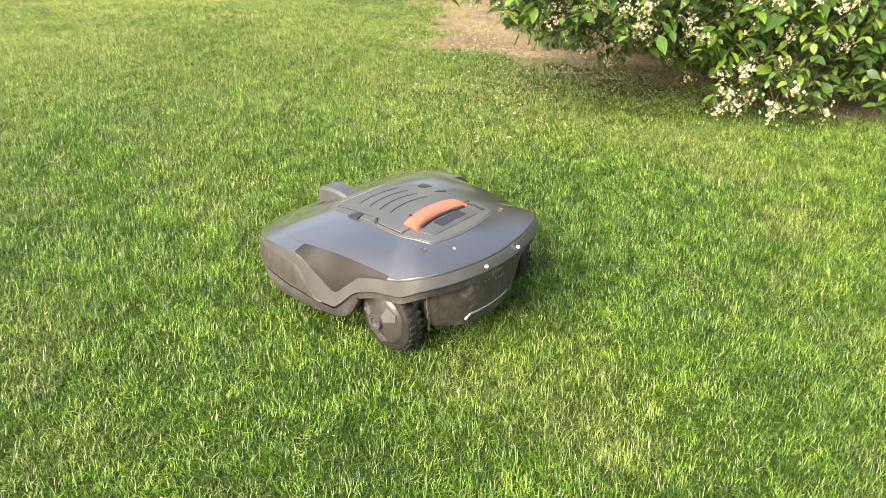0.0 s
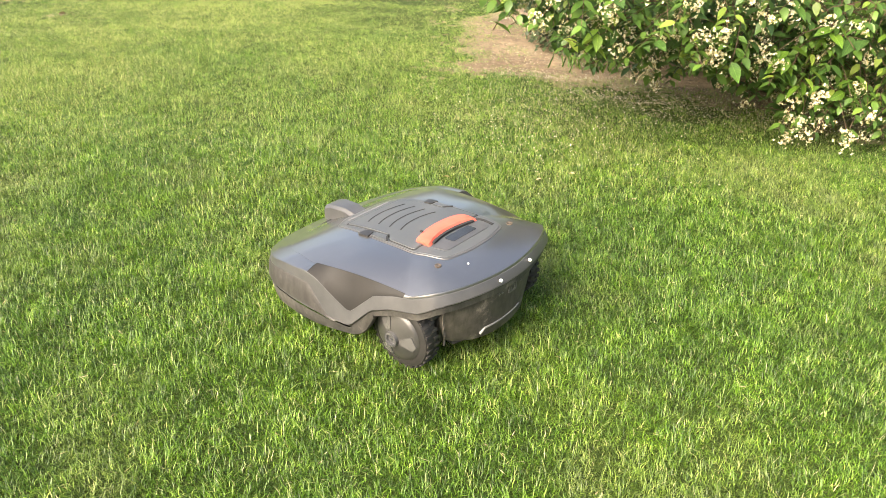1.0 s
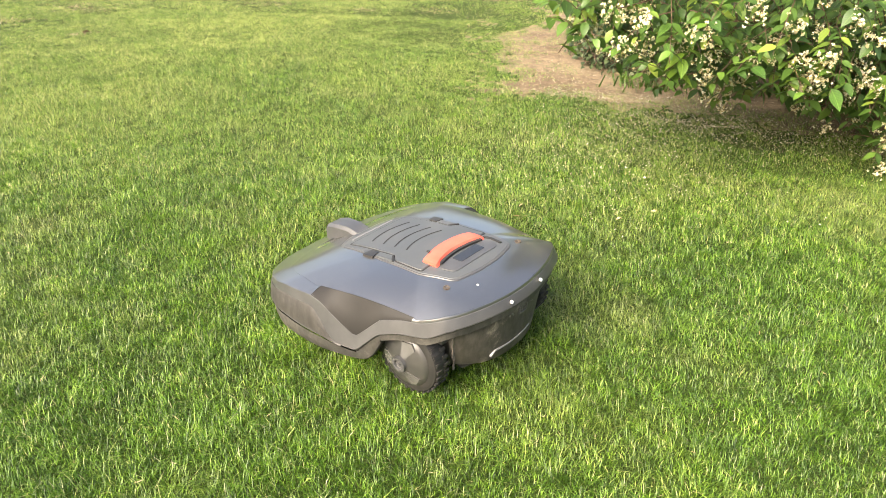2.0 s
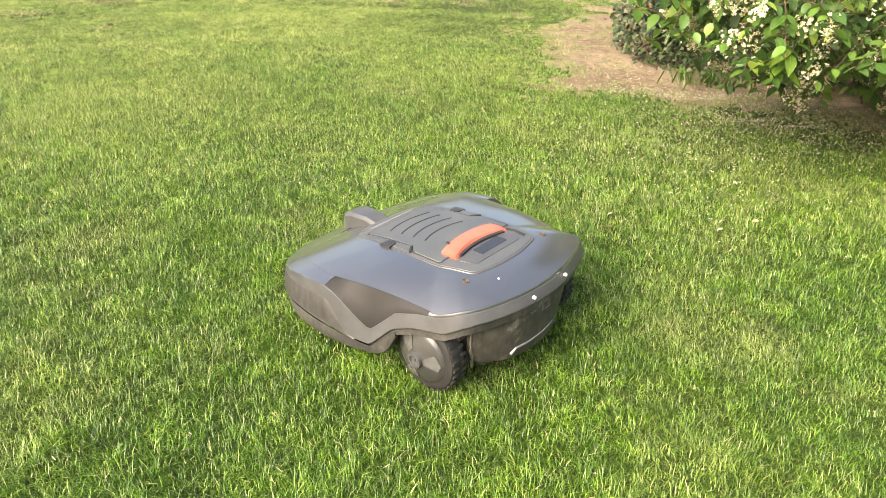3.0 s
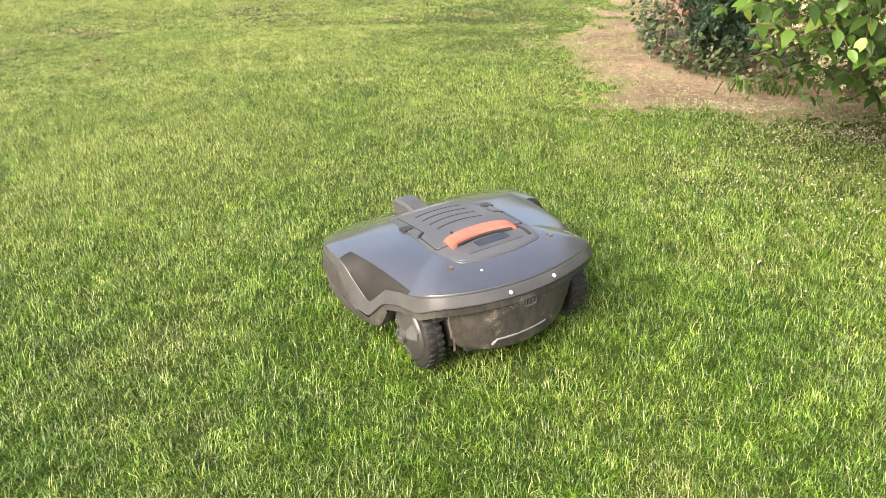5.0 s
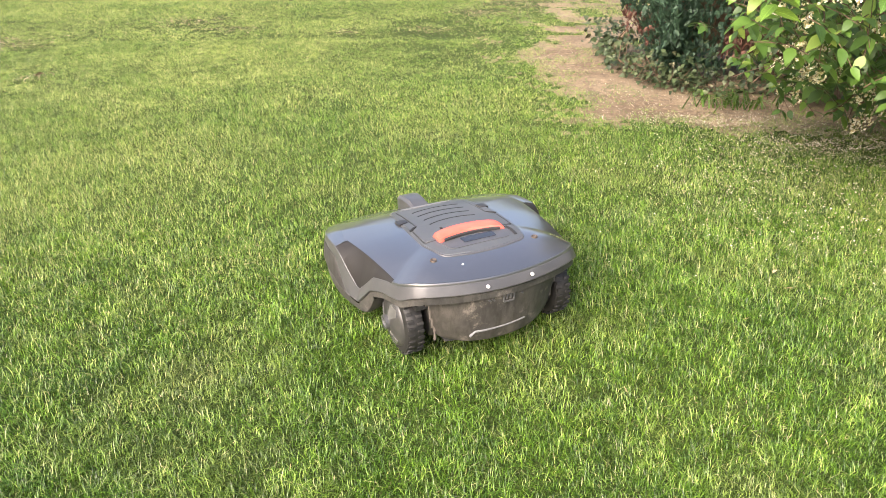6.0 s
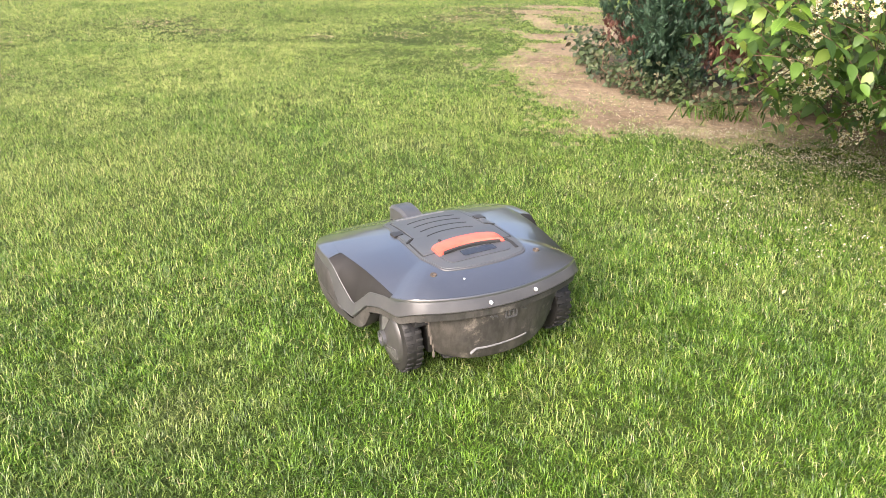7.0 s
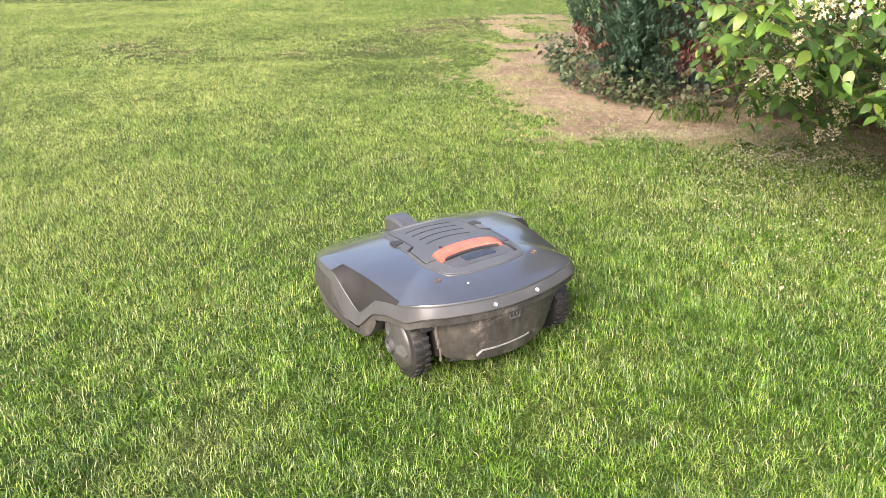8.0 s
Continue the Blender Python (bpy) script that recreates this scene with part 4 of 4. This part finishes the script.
def flowering_shrub():
    rng = np.random.default_rng(17)
    shrub = tagged(new("flowering_shrub"), "large arching shrub with broad green leaves and white blossom", "shrub")
    shrub.location = (1.75, 3.2, 0)
    base = np.array([1.75, 3.2, 0])
    tips = []
    for _ in range(900):
        x = rng.uniform(0.5, 2.9) if rng.random() < 0.8 else rng.uniform(1.7, 2.6)
        depth = min(rng.exponential(0.2), 0.8)
        low = np.interp(x, LOW_X, LOW_Z) - 0.2 * min(depth, 0.6)
        z = rng.uniform(low, 1.15) if rng.random() < 0.2 else rng.uniform(low, 0.78)
        if x < 1.45 and rng.random() < 0.3:
            continue
        if float(lattice(x, z, 0.17, 55)) < (0.5 if x < 1.5 else 0.38):
            depth += rng.uniform(0.3, 0.75)
        bulge = 0.25 * max(0, z - 0.75)
        y = np.interp(x, FRONT_X, FRONT_Y) + depth + bulge + 0.55 * max(0, 0.42 - z) * (x < 1.5)
        tips.append((x, y, max(z, 0.05)))
    for _ in range(320):
        x, depth = rng.uniform(0.6, 1.6), rng.uniform(0.0, 1.0)
        low = max(0.07, np.interp(x, LOW_X, LOW_Z) - 0.34 * depth)
        z = low + 0.3 * rng.random()
        tips.append((x + 0.36 * max(0, depth - 0.2), np.interp(x, FRONT_X, FRONT_Y) + depth, z))
    # the leafy clump that hangs to the ground at its eastern end
    for _ in range(230):
        x, z = rng.uniform(1.62, 2.5), rng.uniform(0.07, 0.5)
        tips.append((x, 2.3 + 0.3 * abs(x - 1.85) + 0.14 * max(0.0, 1.8 - x) + min(rng.exponential(0.09), 0.35), z))
    # low foliage round the foot, back under the arches
    for _ in range(330):
        x = rng.uniform(1.35, 2.75)
        foot = np.interp(x, (1.3, 1.7, 2.1, 2.8), (3.42, 3.22, 2.96, 2.8))
        tips.append((x, foot + min(rng.exponential(0.12), 0.4), rng.uniform(0.05, 0.45)))
    tips = np.array(tips)
    # stems: main arches from the foot, twigs to the tips
    feet = [np.array([rng.uniform(1.6, 2.6), rng.uniform(3.3, 3.7), 0.0]) for _ in range(13)]
    for f in feet:
        bm = bmesh.new()
        tip = tips[rng.integers(len(tips))]
        top = (f + tip) / 2 + [0, 0.1, rng.uniform(0.25, 0.6)]
        tube(bm, [tuple(p - base) for p in spline([f - [0, 0, 0.03], f + (top - f) * 0.5 + [0, 0.05, 0.1], top, tip], 9)], np.linspace(0.005, 0.0018, 9), 5)
        part("stem", bm, BARK, shrub, "brown arching stem")
    bm = bmesh.new()
    P, S, A, R = [], [], [], []
    heads = []
    for tip in tips:
        out = np.array([-0.25 + rng.normal(0, 0.5), -0.8 + rng.normal(0, 0.3), rng.normal(-0.1, 0.35)])
        out /= np.linalg.norm(out)
        ln = rng.uniform(0.14, 0.28)
        start = tip - out * ln + [0, 0, 0.06]
        pts = spline([start, (start + tip) / 2 + [0, 0, 0.025], tip], 5)
        tube(bm, [tuple(p - base) for p in pts], np.linspace(0.002, 0.0009, 5), 4)
        pairs = int(rng.integers(3, 6))
        big = rng.uniform(0.036, 0.056) * (1.0 if rng.random() < 0.85 else 1.35)
        for k in range(pairs):
            f = (k + 0.6) / pairs
            p = start + (tip - start) * f + [0, 0, 0.02 * math.sin(f * 3.1)]
            for s in (-1, 1):
                side = np.cross(out, [0, 0, 1])
                a = side * s * 0.9 + out * 0.55 + [0, 0, rng.uniform(-0.75, 0.0)] + rng.normal(0, 0.18, 3)
                P.append(p - base), S.append(big * rng.uniform(0.7, 1.12)), A.append(a), R.append(rng.normal(0, 0.35))
        if rng.random() < (0.27 if tip[0] < 1.2 else 0.19):
            heads.append((tip, out))
    tagged(part("twig_mass", bm, BARK, shrub), kind="stuff")
    P, S, A, R = np.array(P), np.array(S), np.array(A), np.array(R)
    world_p = P + base
    front = np.interp(world_p[:, 0], FRONT_X, FRONT_Y)
    near = np.where((world_p[:, 1] < front + 0.14) & (world_p[:, 2] < 0.7) & (world_p[:, 0] < 2.3))[0]
    near = near[np.argsort(-S[near])][:240]
    rest = np.setdiff1d(np.arange(len(P)), near)
    tmpl = leaf_template("ovate")
    v, t = placed(leaf_template("coarse"), P[rest], S[rest], A[rest], R[rest])
    tagged(part_mesh("foliage", soup("foliage", v, t, LEAF, True), shrub, "dense green leaves"), kind="stuff")
    me = soup("leaf", *tmpl, BIGLEAF, True)
    young = soup("leaf", *tmpl, YOUNG, True)
    for i in near:
        ob = part_mesh("leaf", me, shrub)
        ob.matrix_local = leaf_pose(P[i], S[i], A[i], R[i])
    # young shoots with larger, paler leaves
    for x, y, z in ((1.6, 2.29, 0.4), (1.74, 2.34, 0.47), (2.02, 2.38, 0.4), (1.86, 2.36, 0.3), (0.97, 2.2, 0.46), (0.52, 2.23, 0.68), (1.68, 2.3, 0.33), (2.2, 2.45, 0.45), (1.95, 2.36, 0.5)):
        for k in range(6):
            a = 2.4 * k + rng.uniform(-0.3, 0.3)
            ob = part_mesh("leaf", young, shrub)
            spot = np.array([x, y + 0.01 * k, z - 0.016 * k]) - base
            ob.matrix_local = leaf_pose(spot, rng.uniform(0.05, 0.075), (math.cos(a), -0.35 + 0.4 * math.sin(a), rng.uniform(-0.8, -0.1)), rng.normal(0, 0.4))
    kinds = [flower_mesh(rng, "blossom") for _ in range(6)]
    for k, (tip, out) in enumerate(heads):
        ob = part_mesh("blossom", kinds[k % 6], shrub)
        ob.matrix_local = leaf_pose(tip - base - out * 0.03, rng.uniform(0.055, 0.085), out + [0, 0, rng.uniform(-0.5, 0.4)], rng.uniform(0, 6))
    return shrub


def conifer_hedge():
    rng = np.random.default_rng(23)
    hedge = tagged(new("conifer_hedge"), "clipped dark blue-green conifer hedge with brown dead lower sprays", "hedge")
    x0, x1, y0, y1, top = 0.95, 4.2, 3.88, 4.75, 2.3

    def face(u):
        """A point on the left, front or far face, with its outward direction."""
        if u < 0.22:
            return np.array([x0, rng.uniform(y0, y1)]), np.array([-1.0, 0.0])
        if u < 0.95:
            return np.array([x0 + (x1 - x0) * rng.random() ** 1.8, y0]), np.array([0.0, -1.0])
        return np.array([rng.uniform(x0, x1), y1]), np.array([0.0, 1.0])

    P, S, A, R, dead = [], [], [], [], []
    for k in range(15500):
        p, o = face(rng.random())
        z = rng.uniform(0.08, 0.95) if k < 13000 else rng.uniform(0.9, top)
        lump = 0.1 * noise.noise(Vector((p[0] * 3.1, p[1] * 3.1, z * 3.1))) + 0.05 * noise.noise(Vector((p[0] * 9, p[1] * 9, z * 9)))
        q = p + o * (lump - rng.exponential(0.05) - 0.10 * max(0, 0.3 - z) / 0.3)
        P.append((*q, z))
        S.append(rng.uniform(0.028, 0.05) if k < 13000 else rng.uniform(0.11, 0.17))
        a = np.array([o[0], o[1], 0.0]) * 0.4 + np.array([rng.normal(0, 0.25), rng.normal(0, 0.25), rng.choice((0.95, 0.9, -0.9)) + rng.normal(0, 0.2)])
        A.append(a)
        R.append(rng.uniform(-1.2, 1.2))
        patch = noise.noise(Vector((p[0] * 4.5, p[1] * 4.5, z * 2.0)))
        dead.append(0.15 < z < 0.31 and patch + 0.2 * rng.random() > -0.02)
    P, S, A, R, dead = np.array(P), np.array(S), np.array(A), np.array(R), np.array(dead)
    tm = spray_template(rng)
    for name, mask, mat, text in (("green_sprays", ~dead, CONIFER, "dark green scale-leaved sprays"), ("dead_sprays", dead, DEADSPRAY, "dry red-brown sprays")):
        v, t = placed(tm, P[mask], S[mask], A[mask], R[mask])
        tagged(part_mesh(name, soup(name, v, t, mat), hedge, text), kind="stuff")
    # solid dark core added behind the sprays so no light passes through
    bm = bmesh.new()
    loops = []
    for z, k in ((0.16, 0.2), (0.4, 0.13), (1.2, 0.12), (top - 0.1, 0.16)):
        loops.append([(x + 0.03 * noise.noise(Vector((x * 4, y * 4, z * 4))), y + 0.03 * noise.noise(Vector((y * 4, x * 4, z * 3))), z)
                      for x, y in ((x0 + k, y0 + k), ((x0 + x1) / 2, y0 + k), (x1 - k, y0 + k), (x1 - k, y1 - k), ((x0 + x1) / 2, y1 - k), (x0 + k, y1 - k), (x0 + k, (y0 + y1) / 2))])
    rings(bm, loops, True, True)
    part("light_block_core", bm, BARK, hedge, "solid dark core added inside the hedge to block light")
    for x, y in ((1.12, 4.05), (1.7, 4.15), (2.3, 4.2), (2.9, 4.15), (3.5, 4.15), (1.17, 4.5)):
        bm = bmesh.new()
        tube(bm, [(x, y, -0.03), (x + 0.01, y, 0.12), (x - 0.01, y + 0.02, 0.4)], (0.045, 0.036, 0.03), 9)
        part("trunk", bm, BARK, hedge, "reddish-brown conifer trunk")
    return hedge


def ivy():
    rng = np.random.default_rng(29)
    plant = tagged(new("ivy"), "ivy creeping along the hedge's foot", "ivy")
    line = spline([(0.96, 4.9), (0.9, 4.6), (0.87, 4.25), (0.92, 3.98), (1.04, 3.84), (1.18, 3.78), (1.45, 3.74)], 60)
    P, S, A, R = [], [], [], []
    for _ in range(900):
        c = line[rng.integers(60)]
        z = abs(rng.normal(0, 0.085))
        q = c + rng.normal(0, 0.04, 2) + np.array([0.1, 0.05]) * z * 3
        P.append((*q, 0.015 + z)), S.append(rng.uniform(0.018, 0.036)), R.append(rng.normal(0, 0.5))
        A.append((rng.normal(-0.5, 0.5), rng.normal(-0.5, 0.5), rng.normal(-0.3, 0.4)))
    for _ in range(150):
        P.append((rng.normal(0.92, 0.05), rng.normal(4.8, 0.14), rng.uniform(0.03, 0.22))), S.append(rng.uniform(0.022, 0.042)), R.append(rng.normal(0, 0.5))
        A.append((rng.normal(-0.4, 0.5), rng.normal(-0.6, 0.5), rng.normal(-0.2, 0.4)))
    v, t = placed(leaf_template("ivy"), P, np.array(S), A, np.array(R))
    tagged(part_mesh("ivy_leaves", soup("ivy_leaves", v, t, IVY, True), plant), kind="stuff")
    bm = bmesh.new()
    for k in range(12):
        s = int(rng.integers(0, 45))
        tube(bm, [(*(line[s + j] + rng.normal(0, 0.03, 2)), 0.02 + abs(rng.normal(0, 0.06))) for j in range(0, 15, 3)], (0.003, 0.003, 0.0026, 0.002, 0.0016), 4)
    tagged(part("ivy_runner", bm, BARK, plant, "thin brown runners"), kind="stuff")


def strap_leaves():
    rng = np.random.default_rng(37)
    n = 70
    x, y = rng.normal(1.17, 0.1, n), rng.normal(3.58, 0.06, n)
    blades("strap_leaf_plant", [(x, y, rng.uniform(0.07, 0.13, n), rng.uniform(0.006, 0.01, n), rng.uniform(1.35, 1.65, n), rng.uniform(1.6, 5.6, n))], LEAF,
           "low clump of strap-like green leaves under the shrub", "plant")


def litter():
    """Fallen petals, dry blades and twigs on soil and lawn."""
    rng = np.random.default_rng(43)

    def flat(n, x, y, z, size, name, mat, label, cat, slim=0.7):
        a = rng.uniform(0, 6.283, n)
        s = size * rng.uniform(0.6, 1.3, n)
        tilt = rng.normal(0, 0.35, (n, 2))
        v = np.empty((n, 4, 3))
        for k, (u, w) in enumerate(((-1, -0.5 * slim), (0.2, -slim), (1, 0.4 * slim), (-0.2, slim))):
            dx, dy = u * np.cos(a) - w * np.sin(a), u * np.sin(a) + w * np.cos(a)
            v[:, k] = np.stack([x + dx * s, y + dy * s, z + s * (tilt[:, 0] * u + tilt[:, 1] * w) + s * 0.5], 1)
        t = (np.arange(n)[:, None, None] * 4 + np.array([[0, 1, 2], [0, 2, 3]])).reshape(-1, 3)
        tagged(new(name, soup(name, v.reshape(-1, 3), t, mat)), label, cat, kind="stuff")

    def cloud(cx, cy, rx, ry, n):
        return rng.normal(cx, rx, n), rng.normal(cy, ry, n)

    sets = [cloud(1.05, 3.33, 0.17, 0.06, 1500), cloud(1.38, 3.0, 0.22, 0.11, 4500), cloud(1.95, 2.74, 0.22, 0.1, 2600), cloud(0.78, 3.36, 0.22, 0.07, 600),
            cloud(0.95, 2.7, 0.34, 0.26, 3400), cloud(0.85, 2.3, 0.28, 0.2, 800), cloud(1.1, 4.0, 0.35, 0.45, 500), cloud(1.6, 3.05, 0.45, 0.22, 1300), cloud(0.85, 3.75, 0.2, 0.25, 900), cloud(0.65, 5.0, 0.2, 0.6, 500)]
    x, y = (np.concatenate(c) for c in zip(*sets))
    bare = bareness(x, y)
    z = ground_height(x, y) + np.where(bare > 0.5, 0.002, rng.uniform(0.008, 0.026, len(x)))
    flat(len(x), x, y, z, 0.0023, "fallen_petals", FALLEN, "white petals fallen beside the shrub", "petals")
    x, y = rng.uniform(0.1, 2.8, 7000), rng.uniform(2.6, 7.6, 7000)
    k = bareness(x, y) > 0.4
    x, y = x[k], y[k]
    flat(len(x), x, y, ground_height(x, y) + 0.002, 0.011, "dry_litter", DULL, "dry stalks and needles on bare soil", "litter", 0.12)
    # dead thatch in the worn spots of the lawn
    worn = [cloud(sx, sy, rx * 0.65, ry * 1.1, int(9000 * rx * ry) + 40) for sx, sy, rx, ry in SPOTS if sy > 4.0]
    x, y = (np.concatenate(c) for c in zip(*worn))
    flat(len(x), x, y, ground_height(x, y) + rng.uniform(0.004, 0.012, len(x)), 0.009, "dead_thatch", DULL, "pale dead grass in worn spots of the lawn", "dry grass", 0.3)
    x, y = scatter(rng, -1.9, 1.9, 0.4, 3.2, 150)
    k = rng.random(len(x)) < 0.25 + lattice(x, y, 0.3, 51)
    x, y = x[k], y[k]
    flat(len(x), x, y, ground_height(x, y) + rng.uniform(0.006, 0.024, len(x)), 0.006, "grass_clippings", STRAW, "pale dry clippings lying in the lawn", "clippings", 0.08)


def stray_leaves():
    rng = np.random.default_rng(47)
    for x, y, s in ((0.53, 1.95, 0.022), (0.54, 2.04, 0.018), (0.82, 1.98, 0.02), (0.93, 2.04, 0.018), (-2.25, 4.34, 0.05), (-0.84, 2.36, 0.012), (-0.84, 2.2, 0.014)):
        v, t = leaf_template("ovate")
        ob = tagged(new("fallen_leaf", soup("fallen_leaf", v, t, DULL if s > 0.03 else STRAW, True)), "small dry brown leaf lying in the grass", "leaf", "leaves in the lawn")
        ob.matrix_world = leaf_pose((x, y, 0.024), s, (rng.normal(), rng.normal(), 0.1), rng.normal(0, 0.4))


flowering_shrub()
conifer_hedge()
ivy()
strap_leaves()
litter()
stray_leaves()


# ---- movement ----
MOWER_PATH = [(0.0, 0.8456, 0.9582, 53.08), (0.5, 0.7383, 1.0506, 53.75), (1.0, 0.6433, 1.1406, 54.40), (1.5, 0.5476, 1.2301, 55.98), (2.0, 0.4506, 1.3045, 55.81), (3.5, 0.1516, 1.4646, 49.96),
              (4.0, 0.0524, 1.5718, 44.29), (4.5, -0.0167, 1.6597, 38.78), (6.0, -0.2153, 1.8208, 20.07), (6.5, -0.2224, 1.8482, 19.59), (7.0, -0.2287, 1.8657, 19.49), (7.5, -0.2350, 1.8826, 19.14), (8.0, -0.2406, 1.9076, 19.22)]


def motions():
    walk(mower, [(t, pose(x, y, 0.002, 0, -1.6, rz)) for t, x, y, rz in MOWER_PATH])
    steps = np.linspace(0, 8, 33)
    cols = np.array(MOWER_PATH)
    px, py, pr = (np.interp(steps, cols[:, 0], cols[:, k]) for k in (1, 2, 3))
    for wheel, side in ((wheel_left, -1), (wheel_right, 1)):
        roll, rows = 0.0, []
        for i, t in enumerate(steps):
            if i:
                a = radians((pr[i] + pr[i - 1]) / 2)
                ahead = -math.sin(a) * (px[i] - px[i - 1]) + math.cos(a) * (py[i] - py[i - 1])
                roll -= (ahead + side * 0.166 * radians(pr[i] - pr[i - 1])) / WHEEL_R
            rows.append((float(t), pose(side * 0.166, WHEEL_Y, WHEEL_Z, math.degrees(roll), 0, 0)))
        walk(wheel, rows)


motions()
